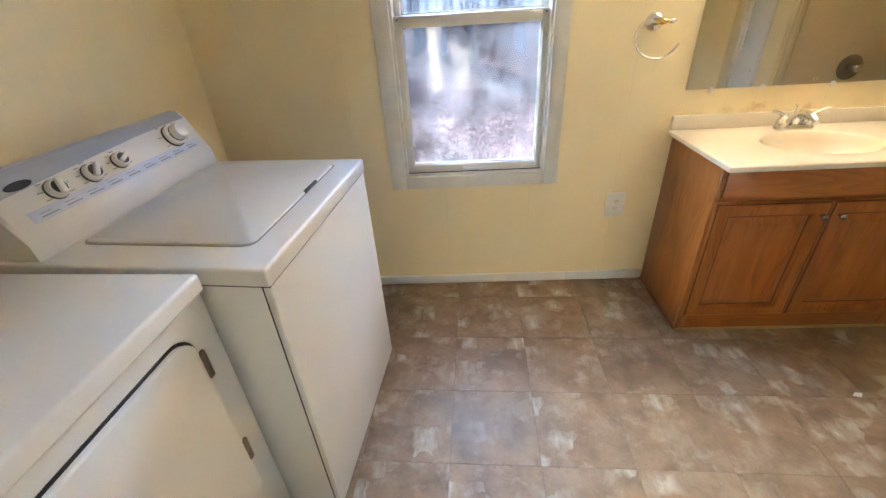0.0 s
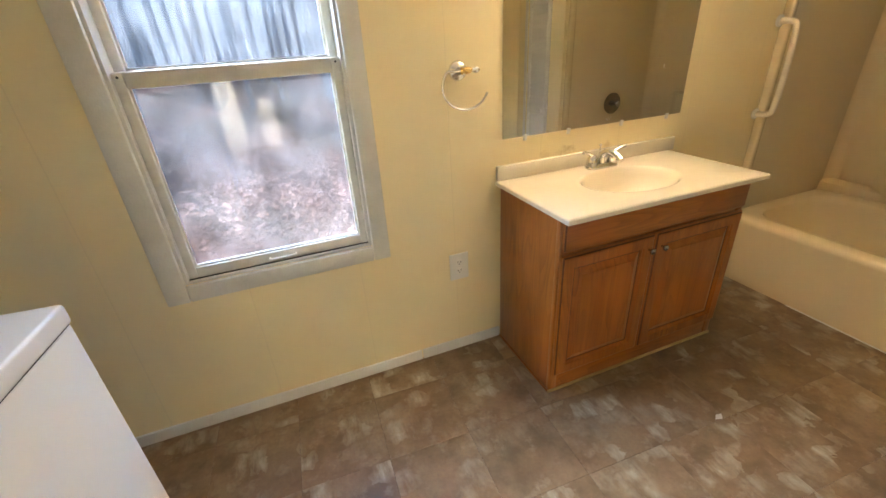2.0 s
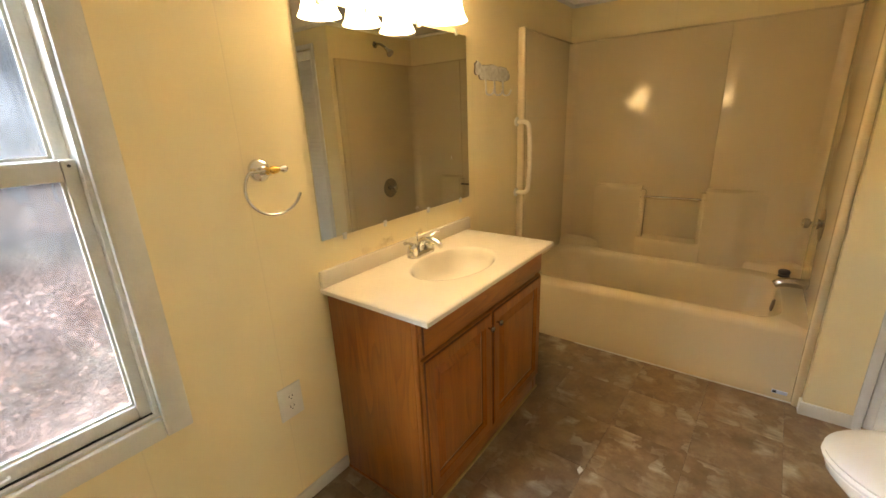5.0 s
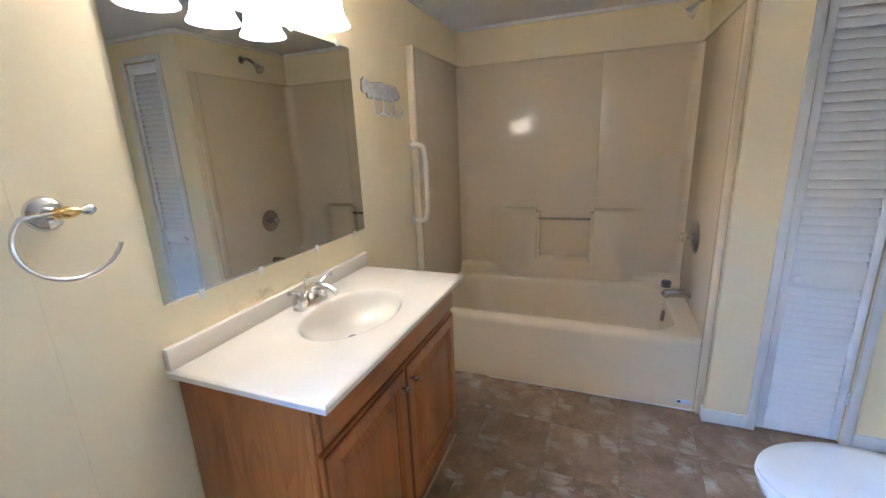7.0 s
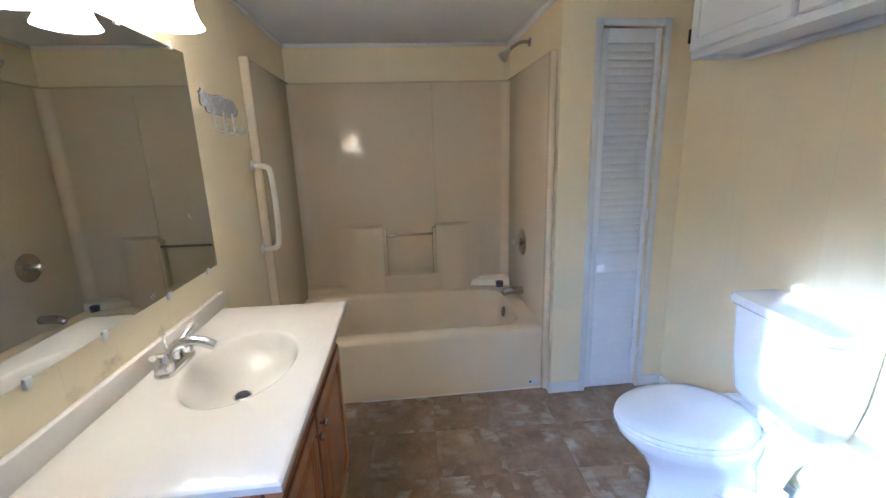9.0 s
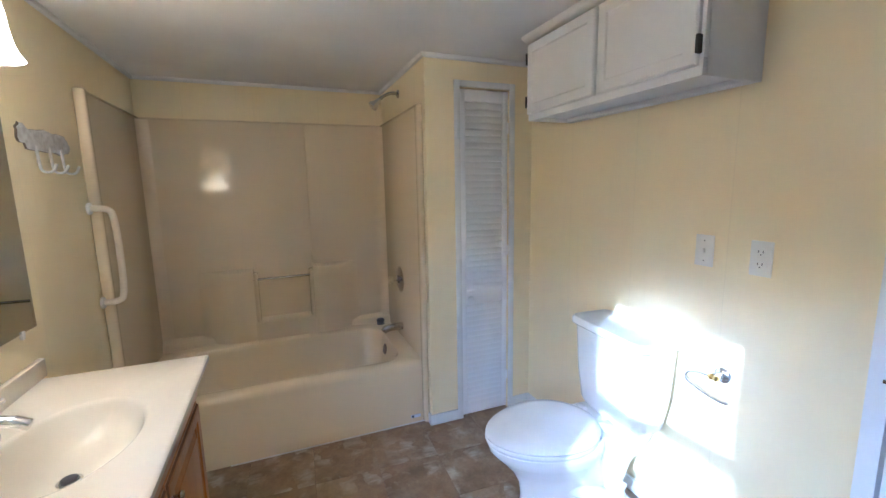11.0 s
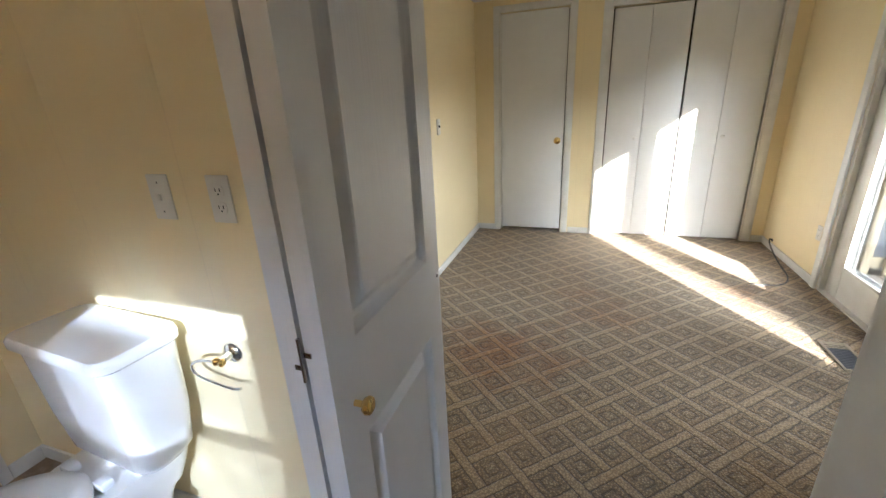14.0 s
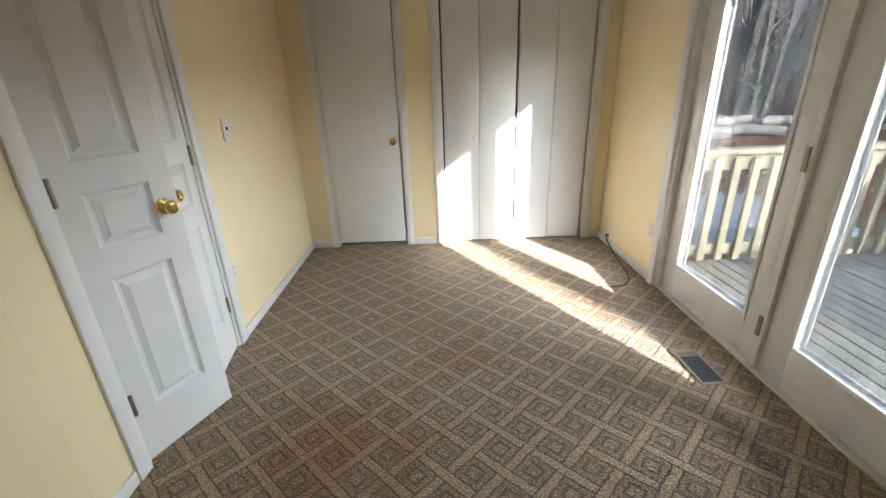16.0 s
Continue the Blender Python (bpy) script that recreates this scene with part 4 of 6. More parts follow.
        lathe(b, [(r * 1.16, 0.0005), (r * 1.16, 0.006), (r * 1.08, 0.0065)], face @ Matrix.Translation((y, s, 0)), 24)
        part("dial_ring", b, MDGREY, con)
        b = bmesh.new()
        lathe(b, [(r * 1.1, 0.004), (r * 1.1, 0.010), (r * 0.98, 0.018), (r * 0.90, 0.020)] if i else [(r * 1.1, 0.004), (r * 1.1, 0.016), (r * 1.0, 0.019), (r * 0.80, 0.020), (r * 0.80, 0.040), (r * 0.70, 0.046), (r * 0.3, 0.048)], face @ Matrix.Translation((y, s, 0)), 24)
        dial = part("dial", b, MENAMEL, con, "round white dial with a dark recess" if i else "large white timer dial")
        if i:
            b = bmesh.new()
            lathe(b, [(r * 0.78, 0.0195), (r * 0.78, 0.0212)], face @ Matrix.Translation((y, s, 0)), 24)
            part("recess", b, MDGREY, dial)
            b = boxed((-r * 0.90, -r * 0.30, 0.019), (r * 0.90, r * 0.30, 0.033), 0.004)
            bmesh.ops.transform(b, matrix=face @ Matrix.Translation((y, s, 0)) @ Matrix.Rotation(radians(25 * i), 4, "Z"), verts=b.verts)
            part("grip", b, MENAMEL, dial)
        if not i:
            b = bmesh.new()
            lathe(b, [(r * 0.84, 0.0195), (r * 0.84, 0.0225)], face @ Matrix.Translation((y, s, 0)), 24)
            part("dark_band", b, MDGREY, dial)
        for k in range(7):
            a = radians(-30 + 40 * k)
            yy, ss = y + r * 1.55 * math.cos(a), s + r * 1.45 * math.sin(a)
            if 0.034 < ss < 0.098:
                on_face("print_mark", yy - 0.007, yy + 0.007, ss - 0.0012, ss + 0.0012, 0.0012, MPRINT)
    for k in range(9):
        y = -L + 0.07 + k * 0.062
        on_face("print_mark", y, y + 0.042, 0.010, 0.013, 0.0017, MPRINT)
        on_face("print_mark", y, y + 0.030, 0.018, 0.020, 0.0017, MPRINT)
    b = bmesh.new()
    lathe(b, [(0.030, 0.0015), (0.030, 0.003)], face @ Matrix.Translation((-L + 0.085, 0.088, 0)) @ Matrix.Diagonal((1.0, 0.32, 1, 1)), 24)
    part("badge", b, MSEAM, con, "small dark oval badge")


lid_shade_grey = surface("grey_lid_groove_shade", (0.34, 0.32, 0.30), None, 0.6)
washer()


def dryer():
    m = Matrix.Translation((-0.085, 1.425, 0)) @ Matrix.Rotation(radians(-3.0), 4, "Z")
    d = thing("clothes_dryer", m, "white front-loading clothes dryer beside the washing machine", "dryer")
    D, L = 0.55, 0.675
    part("cabinet", boxed((-D, -L, 0.006), (-0.006, 0, 0.8600), 0.006), MENAMEL, d)
    part("top", boxed((-D, -L - 0.002, 0.862), (0.004, 0.003, 0.904), 0.008, 3), MENAMEL, d)
    # black strip for the shade under the top
    part("gap_shade", boxed((-D + 0.02, -L + 0.003, 0.857), (-0.009, -0.003, 0.864)), MSEAM, d)
    # the door is a rounded rectangle on the front
    turn = Matrix(((0, 0, 1, -0.006), (1, 0, 0, 0), (0, 1, 0, 0), (0, 0, 0, 1)))

    def plate(a, b, c, e, r, x0, x1, inset=0.004):
        bm = bmesh.new()
        loft(bm, [rrect(a, c, b, e, r, x0), rrect(a, c, b, e, r, x1 - inset), rrect(a + inset, c + inset, b - inset, e - inset, r, x1)])
        bmesh.ops.transform(bm, matrix=turn, verts=bm.verts)
        return bm

    # black plate whose rim gives the shade round the door
    part("door_gap_shade", plate(-0.595, -0.072, 0.27, 0.822, 0.055, 0.0, 0.0025, 0.0005), MSEAM, d)
    door = part("door", plate(-0.590, -0.077, 0.275, 0.816, 0.052, 0.001, 0.014), MENAMEL, d, "white dryer door with rounded corners")
    for z in (0.735, 0.455):
        part("hinge", boxed((0.004, -0.084, z - 0.035), (0.012, -0.070, z + 0.035), 0.002), MHINGE, door)


dryer()


# ---- vanity ----
def vanity():
    x0, x1, yf, zt = 1.385, 2.285, 2.218, 0.772
    v = thing("vanity_cabinet", pose(0, 0, 0), "honey oak vanity cabinet with two raised-panel doors", "cabinet")
    for a, b in ((x0, x0 + 0.012), (x1 - 0.012, x1)):
        part("side_panel", boxed((a, yf + 0.018, 0.003), (b, N - 0.013, zt), 0.001), OAKV, v)
    part("back_panel", boxed((x0 + 0.012, N - 0.025, 0.06), (x1 - 0.012, N - 0.013, zt)), OAKV, v)
    part("bottom_panel", boxed((x0 + 0.012, yf + 0.018, 0.06), (x1 - 0.012, N - 0.026, 0.072)), OAKV, v)
    for a, b in ((x0, x0 + 0.038), (x1 - 0.038, x1)):
        part("face_stile", boxed((a, yf, 0.003), (b, yf + 0.018, zt), 0.002), OAKV, v)
    for a, b in ((0.003, 0.105), (0.600, zt)):
        part("face_rail", boxed((x0 + 0.038, yf + 0.0005, a), (x1 - 0.038, yf + 0.018, b), 0.002), OAKH, v)

    def raised(a, b, c, e, k, mat, field):
        bm = bmesh.new()
        y = yf - 0.0015
        prof = [(0, 0), (0, 0.007), (0.003, 0.010), (0.006, 0.0105), (0.009, 0.0165), (0.014, 0.0185)]
        if field:
            prof += [(k, 0.0185), (k + 0.003, 0.0125), (k + 0.006, 0.012), (k + 0.009, 0.006), (k + 0.014, 0.0055), (k + 0.040, 0.0155), (k + 0.0405, 0.0175), (k + 0.043, 0.018)]
        rings = [[Vector((a + i, y - h, c + i)), Vector((b - i, y - h, c + i)), Vector((b - i, y - h, e - i)), Vector((a + i, y - h, e - i))] for i, h in prof]
        loft(bm, rings)
        bm.faces.ensure_lookup_table()
        for ring in (3, 9) if field else (3,):
            for f in bm.faces[4 * ring:4 * ring + 4]:
                f.material_index = 1
        return bm

    front = part("drawer_front", raised(x0 + 0.008, x1 - 0.008, 0.648, 0.768, 0, OAKH, False), OAKH, v, "false drawer front in oak")
    front.data.materials.append(MGROOVE)
    mid = 1.815
    for a, b, kx in ((x0 + 0.008, mid - 0.002, mid - 0.032), (mid + 0.002, x1 - 0.008, mid + 0.032)):
        door = part("door", raised(a, b, 0.090, 0.634, 0.050, OAKV, True), OAKV, v, "raised-panel oak door", 18)
        door.data.materials.append(MGROOVE)
        knob("knob", door, (kx, yf - 0.0195, 0.575), (0, -1, 0), 0.0125, 0.026, MNICKEL, 0, "round nickel knob")
    part("floor_strip", boxed((x0 - 0.006, yf - 0.008, 0.001), (x1 + 0.004, yf - 0.0005, 0.014), 0.003), MTHRESH, v)
    part("side_strip", boxed((x0 - 0.007, yf, 0.001), (x0 - 0.0005, N - 0.013, 0.012), 0.003), OAKV, v)


vanity()


def vanity_top():
    v = thing("sink_counter", pose(0, 0, 0), "cream cultured-marble vanity top with a moulded oval sink", "sink")
    x0, x1, y0, y1, zt = 1.368, 2.297, 2.155, N, 0.797
    cx, cy, a, b = 1.835, 2.388, 0.208, 0.144
    n = 64

    def oval(k, z, dy=0.0):
        return [Vector((cx + a * k * math.cos(2 * math.pi * i / n), cy + dy + b * k * math.sin(2 * math.pi * i / n), z)) for i in range(n)]

    def edge(inset, z):
        out = []
        for i in range(n):
            c, s = math.cos(2 * math.pi * i / n), math.sin(2 * math.pi * i / n)
            hx, hy = (x1 - inset - cx if c > 0 else cx - x0 - inset), (y1 - cy if s > 0 else cy - y0 - inset)
            t = min(hx / abs(c) if abs(c) > 1e-6 else 9, hy / abs(s) if abs(s) > 1e-6 else 9)
            out.append(Vector((cx + c * t, cy + s * t, z)))
        for px, py in ((x0 + inset, y0 + inset), (x1 - inset, y0 + inset), (x0 + inset, y1), (x1 - inset, y1)):
            k = min(range(n), key=lambda i: (out[i].x - px) ** 2 + (out[i].y - py) ** 2)
            out[k] = Vector((px, py, z))
        return out

    bm = bmesh.new()
    loft(bm, [edge(0.004, zt - 0.024), edge(0.0, zt - 0.020), edge(0.0, zt - 0.006), edge(0.004, zt - 0.0015), edge(0.010, zt), oval(1.07, zt), oval(1.03, zt - 0.0015),
              oval(0.98, zt - 0.010), oval(0.92, zt - 0.035), oval(0.80, zt - 0.066), oval(0.62, zt - 0.090, 0.004), oval(0.38, zt - 0.103, 0.010), oval(0.14, zt - 0.108, 0.012)], caps=False)
    bmesh.ops.holes_fill(bm, edges=[e for e in bm.edges if e.is_boundary and e.verts[0].co.z < zt - 0.1], sides=n)
    part("countertop", bm, MTOP, v)
    part("backsplash", boxed((x0, N - 0.020, zt - 0.001), (x1 + 0.022, N, 0.858), 0.005), MTOP, v)
    bm = bmesh.new()
    lathe(bm, [(0.024, 0.0), (0.026, 0.005), (0.021, 0.007), (0.018, 0.0045)], Matrix.Translation((cx, cy + 0.012, zt - 0.1085)), 24)
    dr = part("drain", bm, MCHROME, v, "chrome drain ring")
    bm = bmesh.new()
    lathe(bm, [(0.0175, 0.004), (0.0175, 0.0115), (0.012, 0.0125)], Matrix.Translation((cx, cy + 0.012, zt - 0.1085)), 20)
    part("stopper", bm, MDGREY, dr)


vanity_top()


def faucet():
    z = 0.797
    f = thing("faucet", pose(1.848, 2.570, z), "chrome two-handle centerset faucet on the vanity top", "faucet")
    bm = bmesh.new()
    loft(bm, [rrect(-0.078, -0.026, 0.078, 0.026, 0.026, 0.0), rrect(-0.078, -0.026, 0.078, 0.026, 0.026, 0.010), rrect(-0.070, -0.020, 0.070, 0.020, 0.02, 0.020)])
    part("base", bm, MCHROME, f)
    bm = bmesh.new()
    tube(bm, [(0, 0.004, 0.015), (0, 0.004, 0.048), (0, -0.025, 0.070), (0, -0.075, 0.070), (0, -0.112, 0.052)], [0.019] * 3 + [0.0155] * 2 + [0.0145] * 3 + [0.013] * 3, 14, 1)
    part("spout", bm, MCHROME, f)
    bm = bmesh.new()
    lathe(bm, [(0.003, 0.05), (0.003, 0.085), (0.006, 0.087), (0.006, 0.094), (0.002, 0.096)], Matrix.Translation((0, 0.018, 0)), 10)
    part("lift_rod", bm, MCHROME, f)
    for sx in (-1, 1):
        bm = bmesh.new()
        lathe(bm, [(0.024, 0.012), (0.025, 0.028), (0.021, 0.044), (0.012, 0.056), (0.006, 0.060)], Matrix.Translation((sx * 0.052, 0, 0)), 20)
        h = part("handle", bm, MCHROME, f)
        bm = bmesh.new()
        tube(bm, [(sx * 0.052, 0, 0.052), (sx * 0.070, -0.004, 0.066), (sx * 0.100, -0.010, 0.078), (sx * 0.112, -0.012, 0.078)], [0.008, 0.008, 0.0068, 0.0062, 0.006, 0.006, 0.008][:7] + [0.008], 10, 1)
        part("lever", bm, MCHROME, h)


faucet()


def mirror():
    m = thing("mirror", pose(0, 0, 0), "frameless rectangular wall mirror held by clear clips", "mirror")
    x0, x1, z0, z1 = 1.398, 2.332, 0.962, 1.712
    part("glass", boxed((x0, N - 0.0065, z0), (x1, N - 0.0005, z1)), MMIRROR, m)
    for x, z in ((1.50, z0), (1.71, z0), (1.99, z0), (2.25, z0), (1.50, z1), (1.71, z1), (1.99, z1), (2.25, z1)):
        s = -1 if z == z0 else 1
        bm = boxed((x - 0.008, N - 0.011, z - 0.008), (x + 0.008, N - 0.0070, z + 0.007), 0.002)
        box(bm, (x - 0.006, N - 0.0105, z + s * 0.004), (x + 0.006, N, z + s * 0.018), 0.002)
        part("clip", bm, MPLATE, m)
    # dried paint flecks and water spots on the glass
    for x, z, w, h in ((2.185, 1.173, 0.003, 0.007), (2.192, 1.164, 0.002, 0.003), (1.905, 0.982, 0.003, 0.003), (1.914, 0.986, 0.002, 0.003), (1.921, 0.980, 0.003, 0.002), (1.911, 0.975, 0.002, 0.002), (1.927, 0.988, 0.002, 0.002)):
        bm = bmesh.new()
        lathe(bm, [(w, 0.0), (w * 0.6, 0.0006)], Matrix.Translation((x, N - 0.0066, z)) @ axis_to((0, -1, 0)) @ Matrix.Diagonal((1, h / w, 1, 1)), 8)
        part("paint_fleck", bm, MPLATE, m)


mirror()


def vanity_light():
    f = thing("vanity_light", pose(0, 0, 0), "three-lamp vanity light with frosted bell shades, lit", "wall lamp")
    zb = 1.925
    part("back_plate", boxed((1.50, N - 0.024, zb - 0.028), (2.12, N - 0.0005, zb + 0.035), 0.008), MCHROME, f)
    for x in (1.608, 1.808, 2.008):
        y = 2.502
        bm = bmesh.new()
        tube(bm, [(x, N - 0.02, zb), (x, 2.56, zb + 0.015), (x, y, zb + 0.01), (x, y, zb - 0.04)], 0.008, 10, 2)
        part("arm", bm, MCHROME, f)
        bm = bmesh.new()
        lathe(bm, [(0.012, zb - 0.035), (0.024, zb - 0.045), (0.024, zb - 0.075), (0.02, zb - 0.076)], Matrix.Translation((x, y, 0)), 18)
        part("socket", bm, MCHROME, f)
        prof = [(0.026, 1.868), (0.036, 1.862), (0.046, 1.842), (0.051, 1.815), (0.053, 1.785), (0.057, 1.752), (0.065, 1.725), (0.076, 1.706)]
        bm = bmesh.new()
        lathe(bm, prof + [(r - 0.003, z) for r, z in reversed(prof)], Matrix.Translation((x, y, 0)), 32, caps=False)
        part("shade", bm, MSHADE, f, "frosted glass bell shade, glowing warm")
        bm = bmesh.new()
        lathe(bm, [(0.010, 1.850), (0.014, 1.835), (0.026, 1.800), (0.028, 1.782), (0.020, 1.762), (0.006, 1.754)], Matrix.Translation((x, y, 0)), 16)
        part("bulb", bm, MBULB, f, "lit bulb")


vanity_light()


def towel_ring():
    c = Vector((1.217, N, 1.226))
    t = thing("towel_ring", pose(*c), "open chrome towel ring with a brass-trimmed post", "towel ring")
    bm = bmesh.new()
    lathe(bm, [(0.034, 0), (0.034, 0.005), (0.028, 0.013), (0.014, 0.018), (0.010, 0.045), (0.012, 0.058)], axis_to((0, -1, 0)), 24)
    part("post", bm, MCHROME, t)
    bm = bmesh.new()
    lathe(bm, [(0.006, -0.018), (0.012, -0.012), (0.008, -0.004), (0.012, 0.004), (0.010, 0.018), (0.006, 0.026)], Matrix.Translation((0.004, -0.058, 0.002)) @ axis_to((1, 0, 0)), 14)
    part("brass_collar", bm, MBRASS, t, "brass collar")
    bm = bmesh.new()
    lathe(bm, [(0.005, 0.026), (0.010, 0.034), (0.012, 0.042), (0.008, 0.05), (0.003, 0.055)], Matrix.Translation((0.004, -0.058, 0.002)) @ axis_to((1, 0, 0)), 14)
    part("finial", bm, MCHROME, t)
    bm = bmesh.new()
    pts = [(-0.012, -0.058, 0.002)] + [(0.005 + 0.088 * math.cos(radians(a)), -0.060, -0.048 + 0.078 * math.sin(radians(a))) for a in range(140, 346, 8)]
    tube(bm, pts, 0.0045, 10)
    part("ring", bm, MCHROME, t)


towel_ring()


def hook_rack():
    h = thing("hook_rack", pose(2.585, N, 1.565), "distressed white metal hook rack with three hooks", "hook rack")
    n, rnd = 40, random.Random(4)
    outline = []
    for i in range(n):
        a = 2 * math.pi * i / n
        k = 1 + rnd.uniform(-0.10, 0.10) + (0.14 if i % 5 == 0 and i < n / 2 else 0)
        sx = 0.172 * (abs(math.cos(a)) ** 0.6) * (1 if math.cos(a) > 0 else -1)
        outline.append((sx * (1 + (k - 1) * 0.4), 0.036 * k * (abs(math.sin(a)) ** 0.6) * (1 if math.sin(a) > 0 else -1) + (0.012 if math.cos(a) < -0.7 else 0)))
    bm = bmesh.new()
    loft(bm, [[Vector((x * q, y, z * q)) for x, z in outline] for y, q in ((-0.001, 1.0), (-0.007, 1.0), (-0.010, 0.95))])
    part("plate", bm, MDIST, h, "ragged oval plate with worn dark edges")
    bm = bmesh.new()
    loft(bm, [[Vector((x * q, y, z * q)) for x, z in outline] for y, q in ((-0.0005, 1.05), (-0.004, 1.05))])
    part("rim", bm, MRUST, h, "dark rusty rim")
    for x in (-0.085, 0.005, 0.095):
        bm = bmesh.new()
        tube(bm, [(x, -0.010, -0.02), (x, -0.012, -0.085), (x + 0.002, -0.016, -0.108), (x + 0.014, -0.042, -0.108), (x + 0.022, -0.050, -0.080)], 0.0048, 8, 2)
        part("hook", bm, MDIST, h, "distressed white hook")


hook_rack()


def outlet(name, m, label, w, h, toggles):
    """A wall plate in the local xz plane, facing -y."""
    o = thing(name, m, label, "outlet" if not toggles else "switch")
    part("plate", boxed((-w / 2, -0.006, -h / 2), (w / 2, -0.0005, h / 2), 0.003), MPLATE, o)
    if toggles == 0:
        for z in (-0.020, 0.020):
            bm = bmesh.new()
            loft(bm, [rrect(-0.016, -0.014, 0.016, 0.014, 0.010, 0.0055), rrect(-0.016, -0.014, 0.016, 0.014, 0.010, 0.008)])
            bmesh.ops.transform(bm, matrix=Matrix.Translation((0, 0, z)) @ Matrix.Rotation(radians(90), 4, "X"), verts=bm.verts)
            s = part("socket", bm, MPLATE, o)
            for x in (-0.0065, 0.0065):
                part("slot", boxed((x - 0.0012, -0.0086, z - 0.001), (x + 0.0012, -0.0075, z + 0.007)), MSEAM, s)
            part("slot", boxed((-0.002, -0.0086, z - 0.009), (0.002, -0.0075, z - 0.005)), MSEAM, s)
    elif toggles == 1:
        part("toggle", boxed((-0.004, -0.016, -0.004), (0.004, -0.005, 0.012), 0.002), MDGREY, o, "dark toggle")
        for z in (-0.03, 0.03):
            part("screw", boxed((-0.002, -0.0072, z - 0.002), (0.002, -0.0055, z + 0.002)), MNICKEL, o)
    else:
        part("toggle", boxed((-0.004, -0.014, -0.008), (0.004, -0.005, 0.008), 0.002), MPLATE, o)
        for z in (-0.036, 0.0, 0.036):
            part("screw", boxed((-0.002, -0.0068, z - 0.002), (0.002, -0.0055, z + 0.002)), MDGREY, o)
    return o


outlet("wall_outlet", pose(1.187, N, 0.441), "white duplex outlet beside the vanity", 0.088, 0.126, 0)
outlet("wall_outlet", pose(1.470, S, 1.140, 0, 0, 180), "white outlet plate on the toilet wall", 0.066, 0.112, 0)
outlet("light_switch", pose(1.657, S, 1.141, 0, 0, 180), "old white switch plate on the toilet wall", 0.068, 0.112, 2)
outlet("light_switch", pose(BE, -1.845, 1.145, 0, 0, -90), "small white light switch in the bedroom", 0.070, 0.115, 1)
outlet("wall_outlet", pose(BE, -1.590, 0.415, 0, 0, -90), "small white outlet near the double doors", 0.058, 0.115, 0)
outlet("wall_outlet", pose(BW, -2.13, 0.36, 0, 0, 90), "small white outlet beside the patio doors", 0.06, 0.10, 0)


# ---- tub and surround ----
def tub():
    t = thing("bathtub", pose(0, 0, 0), "almond fibreglass tub and shower surround in an alcove", "bathtub")
    x0, x1, y0, y1 = 2.830, E - 0.002, ALC + 0.012, N - 0.002
    bm = bmesh.new()

    def ring(a, b, c, d, r, z):
        return rrect(a, c, b, d, r, z, 8)

    rings = [ring(x0 - 0.010, x1, y0, y1, 0.004, 0.002), ring(x0 - 0.010, x1, y0, y1, 0.004, 0.060), ring(x0 + 0.004, x1, y0, y1, 0.004, 0.085), ring(x0, x1, y0, y1, 0.004, 0.335),
             ring(x0 + 0.004, x1, y0, y1, 0.006, 0.356), ring(x0 + 0.018, x1, y0, y1, 0.01, 0.368), ring(x0 + 0.070, x1 - 0.130, y0 + 0.085, y1 - 0.070, 0.13, 0.372),
             ring(x0 + 0.092, x1 - 0.150, y0 + 0.105, y1 - 0.090, 0.13, 0.364), ring(x0 + 0.105, x1 - 0.165, y0 + 0.115, y1 - 0.105, 0.13, 0.335),
             ring(x0 + 0.135, x1 - 0.195, y0 + 0.135, y1 - 0.21, 0.12, 0.13), ring(x0 + 0.17, x1 - 0.23, y0 + 0.165, y1 - 0.28, 0.11, 0.085), ring(x0 + 0.25, x1 - 0.31, y0 + 0.26, y1 - 0.40, 0.09, 0.075)]
    part("tub", loft(bm, rings), MTUB, t)
    zb, zt, xb, yn, ys = 0.366, 1.812, E - 0.020, N - 0.018, ALC + 0.018
    for a, b in ((ys, 1.680), (1.683, yn)):
        part("back_panel", boxed((xb, a, zb), (E - 0.001, b, zt), 0.002), MTUB, t)
    part("end_panel", boxed((2.895, yn, zb), (xb, N - 0.001, zt), 0.002), MTUB, t)
    part("end_panel", boxed((2.800, ALC + 0.001, zb), (xb, ys, zt), 0.002), MTUB, t)
    for cy, s in ((yn, -1), (ys, 1)):
        bm = bmesh.new()
        r = 0.055
        arc = [(xb - r + r * math.sin(radians(a)), cy + s * (r - r * math.cos(radians(a)))) for a in range(0, 91, 10)]
        prof = arc + [(xb + 0.004, cy + s * r), (xb + 0.004, cy - s * 0.004), (xb - r, cy - s * 0.004)]
        loft(bm, [[Vector((x, y, z)) for x, y in prof] for z in (zb, zt - 0.004)])
        part("corner_cove", bm, MTUB, t)
    part("front_flange", boxed((2.868, N - 0.045, zb), (2.902, N - 0.001, zt + 0.006), 0.012, 3), MTUB, t)
    part("front_flange", boxed((2.788, ALC + 0.001, 0.002), (2.838, ALC + 0.034, zt + 0.006), 0.012, 3), MTUB, t)
    bm = bmesh.new()
    box(bm, (xb - 0.006, ys, zt), (E - 0.001, yn, zt + 0.008), 0.003)
    box(bm, (2.90, yn - 0.006, zt), (xb, N - 0.001, zt + 0.008), 0.003)
    box(bm, (2.838, ALC + 0.001, zt), (xb, ys + 0.006, zt + 0.008), 0.003)
    part("top_edge", bm, MTUB, t)

    def shoulder(a, b):
        """A moulded block on the back wall: proud at the niche, fading to the wall at its outer side."""
        rows = []
        for k in range(9):
            u = k / 8
            y = a + (b - a) * u
            d = 0.075 * (0.5 + 0.5 * math.cos(math.pi * max(0.0, (u - 0.45) / 0.55)))
